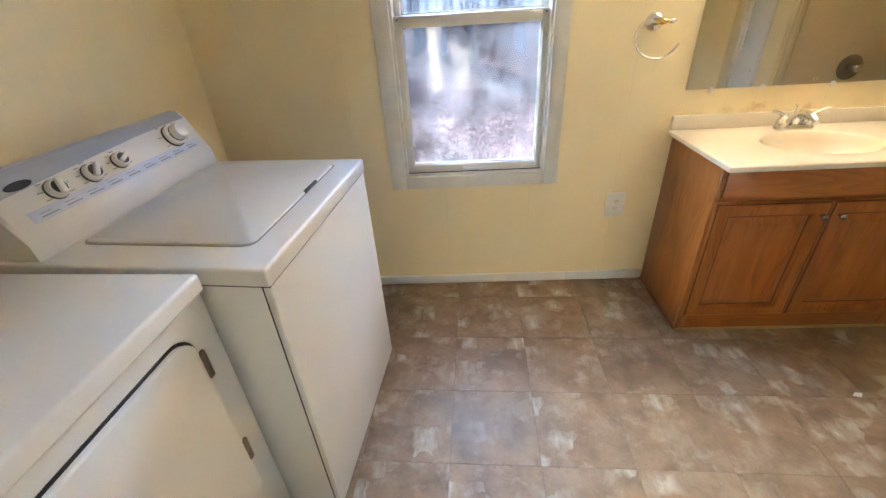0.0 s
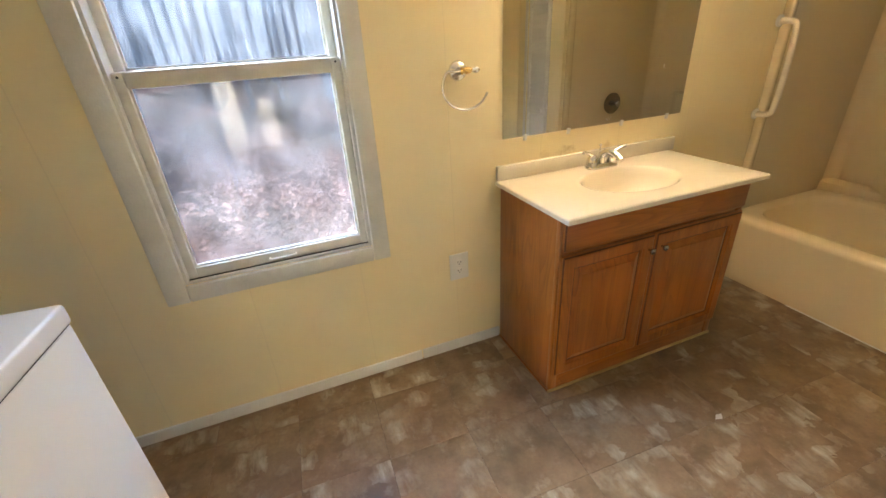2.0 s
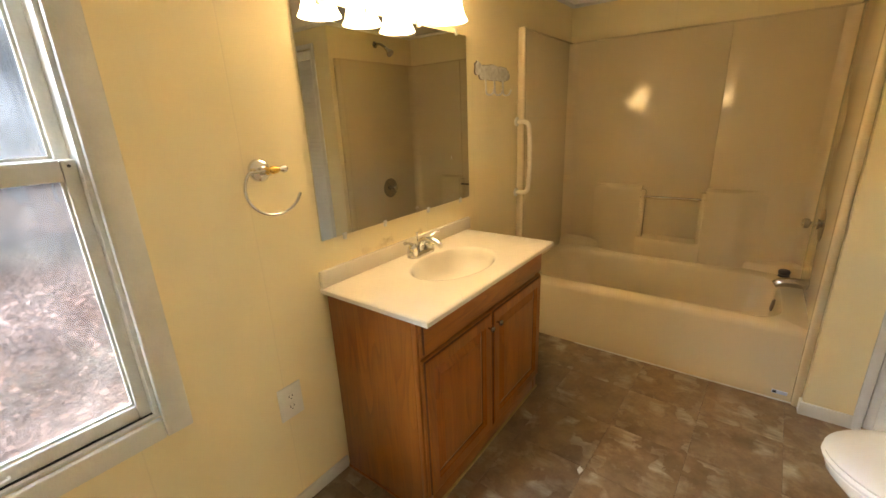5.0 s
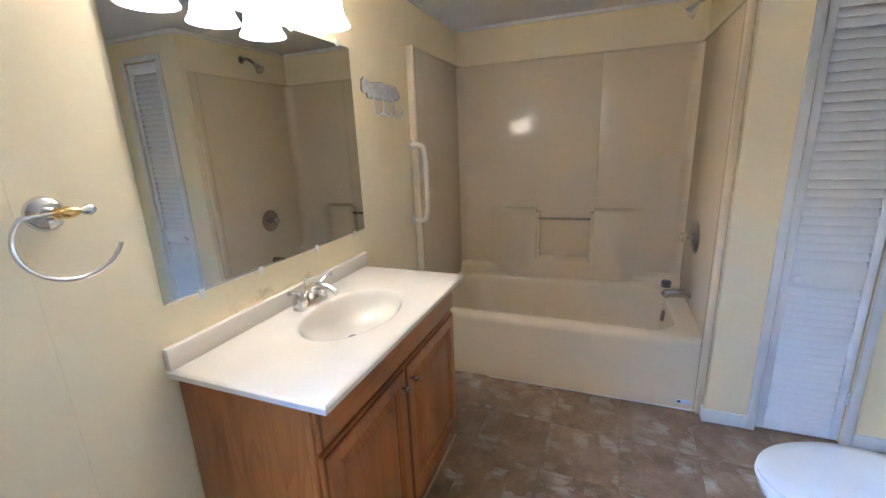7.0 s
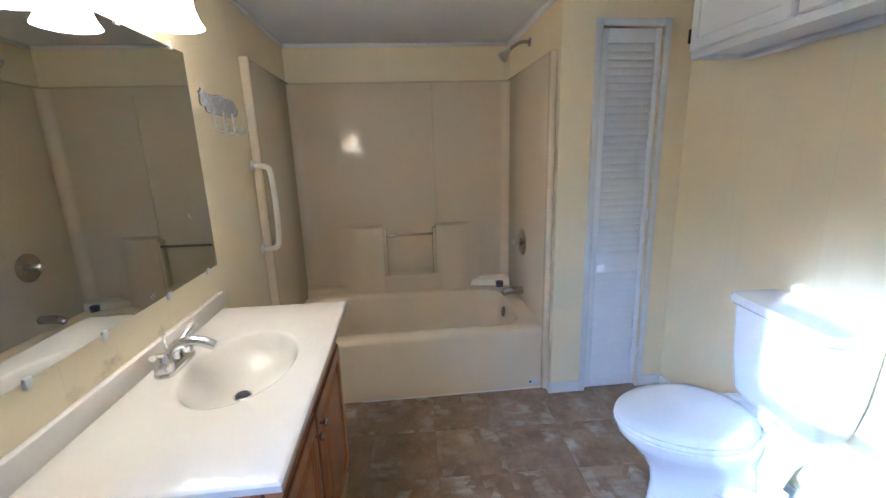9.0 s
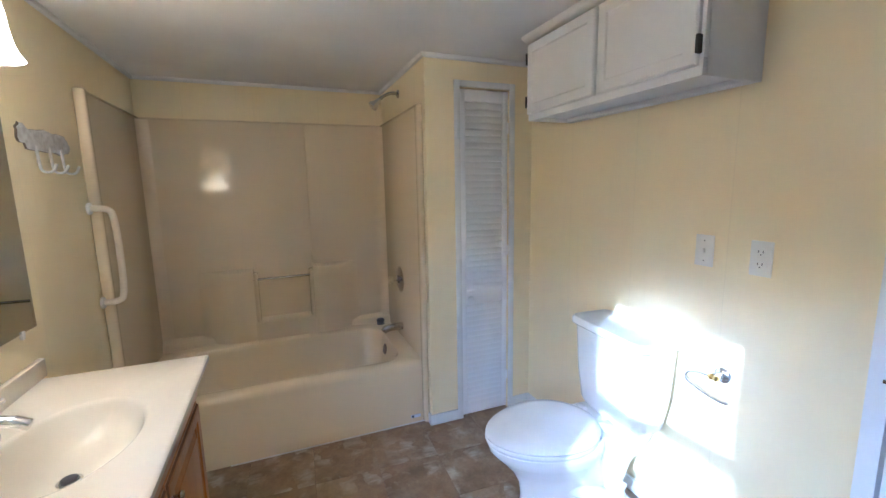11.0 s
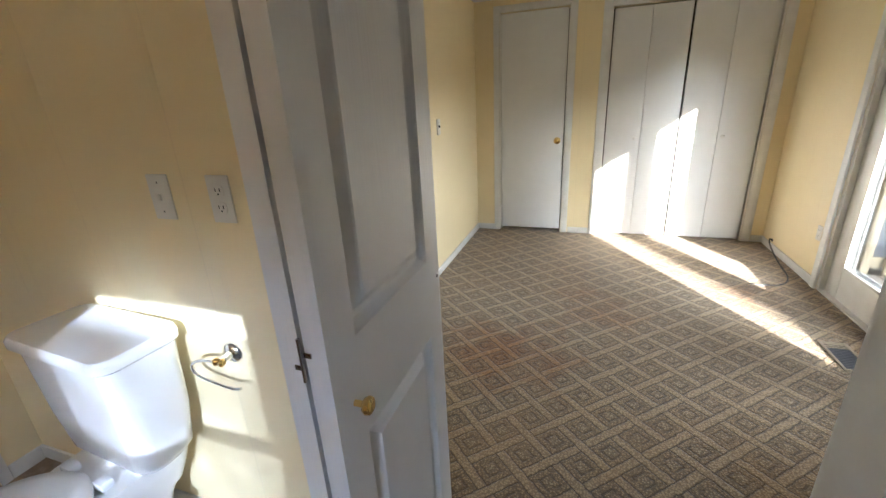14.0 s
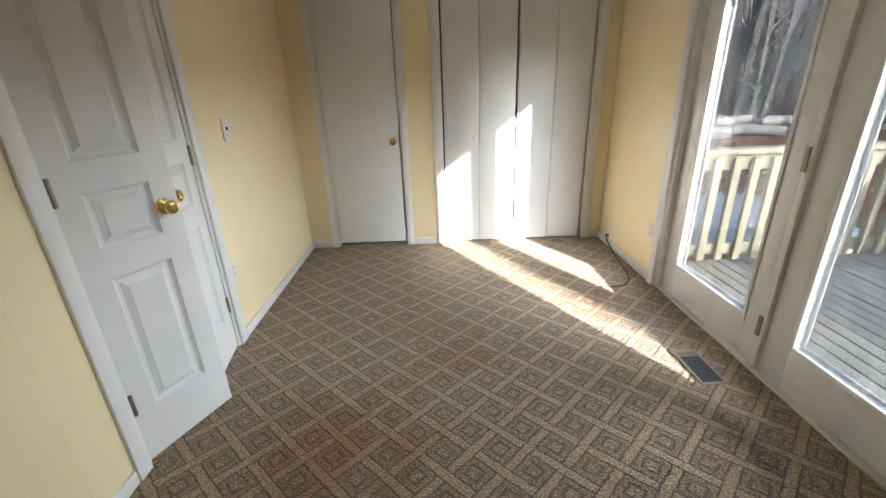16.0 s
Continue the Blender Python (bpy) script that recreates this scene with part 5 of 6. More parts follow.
            if k == 0:
                d *= 0.75
            rows.append((y, d))
        bm = bmesh.new()
        loft(bm, [[Vector((xb + 0.003, y, zb)), Vector((xb - d - 0.012, y, zb)), Vector((xb - d - 0.004, y, 0.60)), Vector((xb - d, y, 0.822)), Vector((xb - d + 0.012, y, 0.842)),
                   Vector((xb - d * 0.4, y, 0.850)), Vector((xb + 0.003, y, 0.856))] for y, d in rows])
        part("moulded_shelf", bm, MTUB, t)

    def corner_ledge(yc, yi):
        """A low moulded ledge in a back corner, deep at the corner and running out along the back wall."""
        bm, rows = bmesh.new(), []
        for k in range(9):
            u = k / 8
            d = 0.030 + 0.042 * math.cos(math.pi * 0.5 * u) ** 2
            z = 0.425 - 0.012 * u
            y = yc + (yi - yc) * u
            rows.append([Vector((xb + 0.003, y, zb)), Vector((xb - d - 0.006, y, zb)), Vector((xb - d, y, z - 0.022)), Vector((xb - d + 0.006, y, z - 0.006)),
                         Vector((xb - d + 0.020, y, z)), Vector((xb + 0.003, y, z + 0.012))])
        loft(bm, rows)
        part("corner_ledge", bm, MTUB, t)

    corner_ledge(ys - 0.002, 1.50)
    corner_ledge(yn + 0.002, 2.26)
    shoulder(1.688, 1.370)
    shoulder(2.068, 2.400)
    bm = bmesh.new()
    loft(bm, [[Vector((xb + 0.003, y, zb)), Vector((xb - 0.087, y, zb)), Vector((xb - 0.080, y, 0.470)), Vector((xb - 0.070, y, 0.492)), Vector((xb - 0.03, y, 0.500)), Vector((xb + 0.003, y, 0.508))] for y in (1.680, 1.70, 2.05, 2.075)])
    part("niche_sill", bm, MTUB, t)
    for y in (1.70, 2.056):
        part("niche_side", boxed((xb - 0.066, y - 0.014, 0.485), (xb + 0.002, y + 0.014, 0.83), 0.012, 3), MTUB, t)
    bm = bmesh.new()
    tube(bm, [(xb - 0.056, 1.690, 0.788), (xb - 0.056, 2.068, 0.784)], 0.0085, 14)
    part("towel_bar", bm, MNICKEL, t, "chrome towel bar across the niche")
    part("caulk", boxed((x0 - 0.016, y0 - 0.01, 0.0005), (x0 - 0.009, 2.20, 0.006), 0.002), MTRIM, t)
    bm = boxed((x0 - 0.0135, ALC + 0.050, 0.034), (x0 - 0.0095, ALC + 0.110, 0.052), 0.001)
    lab = part("maker_label", bm, MPALE, t, "small pale maker's label")
    part("mark", boxed((x0 - 0.0142, ALC + 0.092, 0.037), (x0 - 0.0132, ALC + 0.106, 0.049)), MSEAM, lab)


tub()


def tub_fittings():
    v = thing("shower_valve", pose(3.285, ALC + 0.018, 0.768), "round chrome shower valve with a knob handle", "valve")
    bm = bmesh.new()
    lathe(bm, [(0.086, 0), (0.086, 0.003), (0.068, 0.010), (0.026, 0.014), (0.026, 0.022)], axis_to((0, 1, 0)), 32)
    part("escutcheon", bm, MNICKEL, v)
    bm = bmesh.new()
    lathe(bm, [(0.012, 0.02), (0.012, 0.045), (0.024, 0.050), (0.026, 0.070), (0.018, 0.080)], axis_to((0, 1, 0)), 20)
    part("handle", bm, MCHROME, v, "clear knob handle")
    s = thing("tub_spout", pose(3.27, ALC + 0.018, 0.445), "short chrome tub spout with a bent tip", "spout")
    bm = bmesh.new()
    tube(bm, [(0, 0, 0), (0, 0.07, 0.002), (0, 0.115, -0.006), (0, 0.135, -0.022)], [0.026, 0.026, 0.026, 0.025, 0.024, 0.023, 0.021, 0.019], 18, 1)
    part("body", bm, MNICKEL, s)
    o = thing("overflow_plate", pose(3.30, 1.271, 0.288), "dark round overflow plate inside the tub", "overflow plate")
    bm = bmesh.new()
    lathe(bm, [(0.035, 0), (0.035, 0.004), (0.028, 0.010), (0.01, 0.011)], axis_to((0, 1, 0.15)), 24)
    part("plate", bm, MRUST, o)
    d = thing("tub_stopper", pose(3.590, 1.232, 0.3685), "black rubber tub stopper resting on the tub corner", "stopper")
    bm = bmesh.new()
    lathe(bm, [(0.028, 0), (0.030, 0.006), (0.020, 0.012), (0.028, 0.018), (0.030, 0.034), (0.024, 0.042), (0.012, 0.044)], None, 24)
    part("plug", bm, MDGREY, d)
    h = thing("wall_shower", pose(3.25, ALC, 1.955), "small chrome shower head on a short bent arm", "shower head")
    bm = bmesh.new()
    lathe(bm, [(0.026, 0), (0.024, 0.006), (0.012, 0.010)], axis_to((0, 1, 0)), 18)
    part("flange", bm, MNICKEL, h)
    bm = bmesh.new()
    tube(bm, [(0, 0, 0), (0, 0.05, 0.004), (0, 0.10, -0.022), (0, 0.125, -0.045)], 0.010, 12, 2)
    part("arm", bm, MNICKEL, h)
    bm = bmesh.new()
    lathe(bm, [(0.012, 0), (0.016, 0.012), (0.014, 0.022), (0.030, 0.055), (0.032, 0.068), (0.026, 0.070)], Matrix.Translation((0, 0.118, -0.038)) @ axis_to((0, 0.72, -0.70)), 20)
    part("head", bm, MCHROME, h)
    g = thing("grab_bar", pose(2.858, N - 0.004, 1.108), "almond upright grab bar beside the tub", "grab bar")
    bm = bmesh.new()
    tube(bm, [(0, 0.0, 0.208), (0, -0.062, 0.208), (0, -0.090, 0.182), (0, -0.090, -0.182), (0, -0.062, -0.208), (0, 0.0, -0.208)], 0.0135, 14, 2)
    part("bar", bm, MALM, g)
    for z in (0.208, -0.208):
        bm = bmesh.new()
        lathe(bm, [(0.026, 0), (0.026, 0.008), (0.020, 0.012)], Matrix.Translation((0, 0, z)) @ axis_to((0, -1, 0)), 20)
        part("mount", bm, MPLATE, g, "pale worn mount")


tub_fittings()


# ---- toilet ----
def toilet():
    m = Matrix.Translation((1.905, S + 0.016, 0)) @ Matrix.Rotation(radians(-4.0), 4, "Z")
    t = thing("toilet", m, "white two-piece toilet with its lid closed", "toilet")

    def egg(cx, y0, y1, w, z, n=40, sharp=0.9):
        """An oval from back y0 to front y1, its widest part towards the back."""
        out, yc = [], y0 + (y1 - y0) * 0.42
        for i in range(n):
            a = 2 * math.pi * i / n
            c, s = math.cos(a), math.sin(a)
            ry = (y1 - yc) if s > 0 else (yc - y0)
            out.append(Vector((cx + w * c * (abs(c) ** (1 - sharp) if c else 1), yc + ry * s, z)))
        return out

    bm = bmesh.new()
    loft(bm, [egg(0, 0.10, 0.565, 0.118, 0.002), egg(0, 0.10, 0.567, 0.120, 0.02), egg(0, 0.13, 0.560, 0.112, 0.06), egg(0, 0.16, 0.555, 0.104, 0.14), egg(0, 0.17, 0.565, 0.110, 0.20),
              egg(0, 0.19, 0.600, 0.132, 0.26), egg(0, 0.20, 0.655, 0.166, 0.32), egg(0, 0.20, 0.690, 0.184, 0.36), egg(0, 0.20, 0.697, 0.188, 0.385), egg(0, 0.205, 0.690, 0.183, 0.394)])
    part("bowl", bm, MCER, t)
    bm = bmesh.new()
    loft(bm, [rrect(-0.105, 0.03, 0.105, 0.30, 0.05, 0.27), rrect(-0.125, 0.015, 0.125, 0.30, 0.05, 0.33), rrect(-0.14, 0.01, 0.14, 0.285, 0.05, 0.375), rrect(-0.135, 0.01, 0.135, 0.28, 0.05, 0.400)])
    part("tank_shelf", bm, MCER, t)
    bm = bmesh.new()
    loft(bm, [rrect(-0.112, 0.045, 0.112, 0.36, 0.05, 0.0015), rrect(-0.112, 0.045, 0.112, 0.36, 0.05, 0.022), rrect(-0.082, 0.070, 0.082, 0.34, 0.05, 0.045), rrect(-0.066, 0.085, 0.066, 0.32, 0.045, 0.12), rrect(-0.080, 0.060, 0.080, 0.30, 0.045, 0.22), rrect(-0.100, 0.035, 0.100, 0.30, 0.05, 0.275)])
    part("rear_foot", bm, MCER, t)
    for sx in (-1, 1):
        bm = bmesh.new()
        tube(bm, [(sx * 0.045, 0.43, 0.17), (sx * 0.080, 0.36, 0.19), (sx * 0.088, 0.27, 0.13), (sx * 0.085, 0.20, 0.09), (sx * 0.075, 0.14, 0.16)], 0.040, 12, 2)
        part("trapway", bm, MCER, t)
        bm = bmesh.new()
        lathe(bm, [(0.015, 0.018), (0.014, 0.032), (0.006, 0.038)], Matrix.Translation((sx * 0.112, 0.30, -0.016)), 14)
        part("bolt_cap", bm, MCER, t)
    bm = bmesh.new()
    loft(bm, [egg(0, 0.235, 0.702, 0.190, 0.3945), egg(0, 0.235, 0.705, 0.192, 0.404), egg(0, 0.24, 0.700, 0.188, 0.411)])
    part("seat", bm, MSEAT, t)
    bm = bmesh.new()
    loft(bm, [egg(0, 0.225, 0.700, 0.188, 0.4125), egg(0, 0.225, 0.703, 0.190, 0.420), egg(0, 0.232, 0.692, 0.182, 0.428), egg(0, 0.26, 0.655, 0.15, 0.434), egg(0, 0.36, 0.55, 0.06, 0.4365)])
    part("lid", bm, MSEAT, t, "closed white plastic lid")
    for sx in (-1, 1):
        part("seat_hinge", boxed((sx * 0.075 - 0.022, 0.205, 0.399), (sx * 0.075 + 0.022, 0.240, 0.426), 0.008), MSEAT, t)
    bm = bmesh.new()
    loft(bm, [rrect(-0.170, 0.035, 0.150, 0.165, 0.05, 0.400), rrect(-0.192, 0.018, 0.168, 0.180, 0.05, 0.43), rrect(-0.208, 0.006, 0.184, 0.190, 0.05, 0.56), rrect(-0.217, 0.002, 0.194, 0.196, 0.045, 0.762)])
    part("tank", bm, MCER, t)
    bm = bmesh.new()
    loft(bm, [rrect(-0.221, 0.0, 0.198, 0.203, 0.045, 0.763), rrect(-0.230, -0.004, 0.207, 0.212, 0.045, 0.772), rrect(-0.230, -0.004, 0.207, 0.212, 0.045, 0.792), rrect(-0.222, 0.0, 0.199, 0.205, 0.04, 0.802), rrect(-0.16, 0.04, 0.16, 0.16, 0.03, 0.805)])
    part("tank_lid", bm, MCER, t)


toilet()


def paper_holder():
    p = thing("toilet_paper_holder", pose(1.555, S, 0.714), "empty chrome paper holder with a brass-trimmed post", "paper holder")
    bm = bmesh.new()
    lathe(bm, [(0.031, 0), (0.031, 0.005), (0.026, 0.012), (0.012, 0.017), (0.009, 0.040), (0.011, 0.050)], axis_to((0, 1, 0)), 24)
    part("post", bm, MCHROME, p)
    bm = bmesh.new()
    lathe(bm, [(0.006, -0.016), (0.012, -0.010), (0.008, 0.0), (0.012, 0.010), (0.006, 0.020)], Matrix.Translation((0, 0.050, 0)) @ axis_to((1, 0, 0)), 14)
    part("brass_collar", bm, MBRASS, p, "brass collar")
    bm = bmesh.new()
    tube(bm, [(0.01, 0.050, 0.0), (0.06, 0.052, -0.002), (0.100, 0.055, -0.018), (0.098, 0.055, -0.048), (0.06, 0.055, -0.062), (-0.03, 0.055, -0.076), (-0.058, 0.055, -0.068)], 0.0042, 10, 2)
    part("wire", bm, MCHROME, p)


paper_holder()


def wall_cabinet():
    x0, x1, y1, z0, z1 = 1.520, 2.398, 0.738, 1.682, HB - 0.026
    c = thing("wall_cabinet", pose(0, 0, 0), "white two-door wall cabinet above the toilet", "cabinet")
    for a, b in ((x0, x0 + 0.018), (x1 - 0.018, x1)):
        part("side_panel", boxed((a, S + 0.0005, z0), (b, y1 - 0.019, z1), 0.002), MCAB, c)
    part("bottom_panel", boxed((x0 + 0.018, S + 0.0005, z0 + 0.018), (x1 - 0.018, y1 - 0.02, z0 + 0.030)), MCAB, c)
    part("hanging_rail", boxed((x0 + 0.018, S + 0.0005, z0), (x1 - 0.018, S + 0.05, z0 + 0.017), 0.002), MCAB, c)
    part("top_panel", boxed((x0 + 0.018, S + 0.05, z1 - 0.012), (x1 - 0.018, y1 - 0.02, z1)), MCAB, c)
    bm = bmesh.new()
    box(bm, (x0 + 0.0005, y1 - 0.019, z0), (x1 - 0.0005, y1 + 0.001, z0 + 0.050), 0.002)
    box(bm, (x0 + 0.0005, y1 - 0.019, z1 - 0.030), (x1 - 0.0005, y1 + 0.001, z1), 0.002)
    for a, b in ((x0 + 0.0005, x0 + 0.03), (x1 - 0.03, x1 - 0.0005), (1.915, 1.955)):
        box(bm, (a, y1 - 0.019, z0 + 0.05), (b, y1 + 0.0005, z1 - 0.03), 0.002)
    part("face_frame", bm, MCAB, c)
    for a, b in ((x0 + 0.012, 1.928), (1.944, x1 - 0.012)):
        bm = bmesh.new()
        rings = []
        for i, h in ((0, 0), (0, 0.012), (0.005, 0.018), (0.040, 0.018), (0.044, 0.013), (0.052, 0.011), (0.056, 0.0105)):
            rings.append([Vector((a + i, y1 + 0.0015 + h, z0 + 0.028 + i)), Vector((b - i, y1 + 0.0015 + h, z0 + 0.028 + i)), Vector((b - i, y1 + 0.0015 + h, z1 - 0.014 - i)), Vector((a + i, y1 + 0.0015 + h, z1 - 0.014 - i))])
        door = part("door", loft(bm, rings), MCAB, c, "white framed cabinet door", 20)
        e = a - 0.004 if a < 1.7 else b + 0.004
        for z in (z0 + 0.085, z1 - 0.075):
            part("hinge", boxed((e - 0.004, y1 + 0.002, z - 0.026), (e + 0.006, y1 + 0.022, z + 0.026), 0.003), MBLACK, door, "black hinge")
    bm = bmesh.new()
    loft(bm, [[Vector((x0 - k, S + 0.001, z)), Vector((x1 + k, S + 0.001, z)), Vector((x1 + k, y1 + 0.02 + k, z)), Vector((x0 - k, y1 + 0.02 + k, z))] for k, z in ((-0.012, z1 - 0.008), (0.0, z1 - 0.002), (0.012, z1 + 0.012), (0.016, HB - 0.001))])
    part("crown", bm, MCAB, c)


wall_cabinet()


# ---- bedroom things ----
def floor_vent():
    v = thing("floor_vent", pose(-0.629, -1.126, 0.004), "beige metal floor vent set in the carpet", "vent")
    a, b = 0.062, 0.134
    bm = bmesh.new()
    box(bm, (-a, -b, 0.0005), (-a + 0.014, b, 0.006), 0.002)
    box(bm, (a - 0.014, -b, 0.0005), (a, b, 0.006), 0.002)
    box(bm, (-a + 0.014, -b, 0.0005), (a - 0.014, -b + 0.014, 0.006), 0.002)
    box(bm, (-a + 0.014, b - 0.014, 0.0005), (a - 0.014, b, 0.006), 0.002)
    part("frame", bm, MVENT, v)
    part("backing", boxed((-a + 0.014, -b + 0.014, 0.0003), (a - 0.014, b - 0.014, 0.0012)), MSEAM, v)
    for i in range(15):
        y = -b + 0.022 + i * (2 * b - 0.044) / 14
        bm = boxed((-a + 0.014, y - 0.0035, 0.0015), (a - 0.014, y + 0.0035, 0.0045), 0.0008)
        part("slat", bm, MVENT if i < 3 else MDGREY, v)


floor_vent()
bm = bmesh.new()
tube(bm, [(BW + 0.002, -2.80, 0.085), (BW + 0.030, -2.79, 0.105), (BW + 0.040, -2.72, 0.06), (-0.800, -2.50, 0.006), (-0.775, -2.30, 0.006), (-0.755, -2.16, 0.006), (-0.690, -2.03, 0.006), (-0.600, -1.990, 0.006), (-0.470, -1.998, 0.006)], 0.0055, 8, 3)
cable = thing("coax_cable", pose(0, 0, 0), "black coaxial cable from the wall onto the carpet", "cable")
part("cord", bm, MCABLE, cable)
bm = bmesh.new()
lathe(bm, [(0.0055, 0), (0.0055, 0.016), (0.002, 0.018), (0.001, 0.024)], Matrix.Translation((-0.472, -1.998, 0.006)) @ axis_to((1, 0, 0)), 10)
part("plug", bm, MNICKEL, cable, "metal screw plug")
bm = bmesh.new()
lathe(bm, [(0.012, 0), (0.012, 0.003), (0.006, 0.006)], Matrix.Translation((BW, -2.80, 0.085)) @ axis_to((1, 0, 0)), 14)
part("wall_ring", bm, MDGREY, cable)
bm = bmesh.new()
loft(bm, [[Vector((1.888 + x * 1, 1.848 + y * 1, z)) for x, y in ((-0.022, -0.004), (0.004, -0.012), (0.020, 0.006), (-0.004, 0.010))] for z in (0.0002, 0.0022)])
single("paper_scrap", bm, MTRIM, "small pale scrap on the vinyl floor", "scrap")


# ---- outside ----
GZ = -0.85
bm = bmesh.new()
bmesh.ops.create_grid(bm, x_segments=160, y_segments=160, size=200, matrix=Matrix.Translation((0, 0, GZ)))


def rise(x, y):
    """How far the ground has climbed towards the woods."""
    return 0.075 * max(0.0, min(math.hypot(x, y), 25.0) - 6.0)


for v in bm.verts:
    v.co.z += rise(v.co.x, v.co.y)
    if v.co.length > 25:
        v.co.z += 0.02 * (v.co.length - 25) * (0.4 + 0.3 * noise.noise(v.co * 0.03))
setting("ground", bm, MLEAF, "leaf-covered ground sloping up into bare woods", "ground")
bm = bmesh.new()
box(bm, (BW - 0.13, BS - 0.8, GZ), (BW - 0.02, N + 0.1, -0.06))
box(bm, (BW, N + 0.0, GZ), (E + 0.1, N + 0.10, -0.06))
setting("skirting", bm, MSIDING, "plain skirting under the house", "skirting")


def deck():
    d = thing("deck", pose(0, 0, 0), "weathered wooden deck outside the patio doors", "deck")
    x0, x1, y0, y1, z = -3.20, BW - 0.145, -2.62, 2.2, -0.10
    n = 22
    w = (x1 - x0) / n
    rnd = random.Random(9)
    plank = mesh_of("plank", boxed((-w / 2 + 0.005, y0, -0.030), (w / 2 - 0.005, y1, 0.0), 0.003), MDECK)
    for i in range(n):
        o = new("plank", plank)
        o.parent = d
        o.location = (x0 + w * (i + 0.5), 0, z + rnd.uniform(-0.002, 0.002))
    for x, y in ((x0 + 0.1, y0 + 0.1), (x0 + 0.1, y1 - 0.1), (x1 - 0.1, y0 + 0.1), (x1 - 0.1, y1 - 0.1)):
        part("post", boxed((x - 0.05, y - 0.05, GZ), (x + 0.05, y + 0.05, z - 0.03)), MDECK, d)
    for name, ax, p, a, b in (("railing", 0, y0 + 0.03, x0, x1), ("railing", 1, x0 + 0.03, y0 + 0.06, y1)):
        r = thing(name, pose(0, 0, 0), "sunlit wooden deck railing with square balusters", "railing", "deck railings")

        def bar(nm, u0, u1, z0, z1, t, mat):
            lo, hi = ((u0, p - t, z0), (u1, p + t, z1)) if ax == 0 else ((p - t, u0, z0), (p + t, u1, z1))
            return part(nm, boxed(lo, hi, 0.004), mat, r)

        bar("top_rail", a, b, z + 0.88, z + 0.918, 0.07, MRAILW)
        bar("side_rail", a, b, z + 0.76, z + 0.876, 0.019, MRAILW)
        bar("bottom_rail", a, b, z + 0.07, z + 0.16, 0.019, MRAILW)
        k = int((b - a) / 0.138)
        lo, hi = ((-0.028, p + 0.020, z + 0.03), (0.028, p + 0.056, z + 0.85)) if ax == 0 else ((p - 0.056, -0.028, z + 0.03), (p - 0.020, 0.028, z + 0.85))
        bal = mesh_of("baluster", boxed(lo, hi, 0.003), MRAILW)
        for i in range(k):
            o = new("baluster", bal)
            o.parent = r
            u = a + (i + 0.5) * (b - a) / k
            o.location = (u, 0, 0) if ax == 0 else (0, u, 0)
        for u in (a + 0.05, b - 0.05):
            bar("rail_post", u - 0.044, u + 0.044, z, z + 0.88, 0.017, MRAILW)


deck()


def covered_box():
    c = thing("covered_spa", pose(-2.75, -4.1, GZ), "blue-grey covered spa standing on the grass", "spa")
    bm = bmesh.new()
    loft(bm, [rrect(-0.95, -0.8, 0.95, 0.8, 0.15, 0.0), rrect(-0.95, -0.8, 0.95, 0.8, 0.15, 0.55)])
    part("shell", bm, MDGREY, c, "dark spa shell behind slats")
    for k in range(5):
        z = 0.04 + 0.102 * k
        bm = bmesh.new()
        loft(bm, [rrect(-0.965, -0.815, 0.965, 0.815, 0.16, z), rrect(-0.965, -0.815, 0.965, 0.815, 0.16, z + 0.045)])
        part("slat", bm, MRAILW, c)
    bm = bmesh.new()
    loft(bm, [rrect(-1.0, -0.85, 1.0, 0.85, 0.16, 0.551), rrect(-1.0, -0.85, 1.0, 0.85, 0.16, 0.66), rrect(-0.9, -0.75, 0.9, 0.75, 0.16, 0.70)])
    part("cover", bm, MTARP, c)


covered_box()


def log_pile():
    g = random.Random(21)
    base = Vector((-9.2, -11.4, GZ + rise(9.2, 11.4)))
    for i in range(26):
        L, r = g.uniform(0.6, 1.5), g.uniform(0.07, 0.15)
        a = g.uniform(-0.7, 0.4)
        c = base + Vector((g.uniform(-4.0, 4.0), g.uniform(-0.7, 0.7), r * 0.9 + (0.22 if i % 3 == 0 else 0.0)))
        dirv = Vector((math.cos(a), math.sin(a), g.uniform(-0.04, 0.08)))
        bm = bmesh.new()
        tube(bm, [c - dirv * L / 2, c, c + dirv * L / 2], [r, r * 0.97, r * 0.9], 10)
        single("log", bm, MLOG, "grey cut log lying in a loose pile", "log", "log pile")


log_pile()


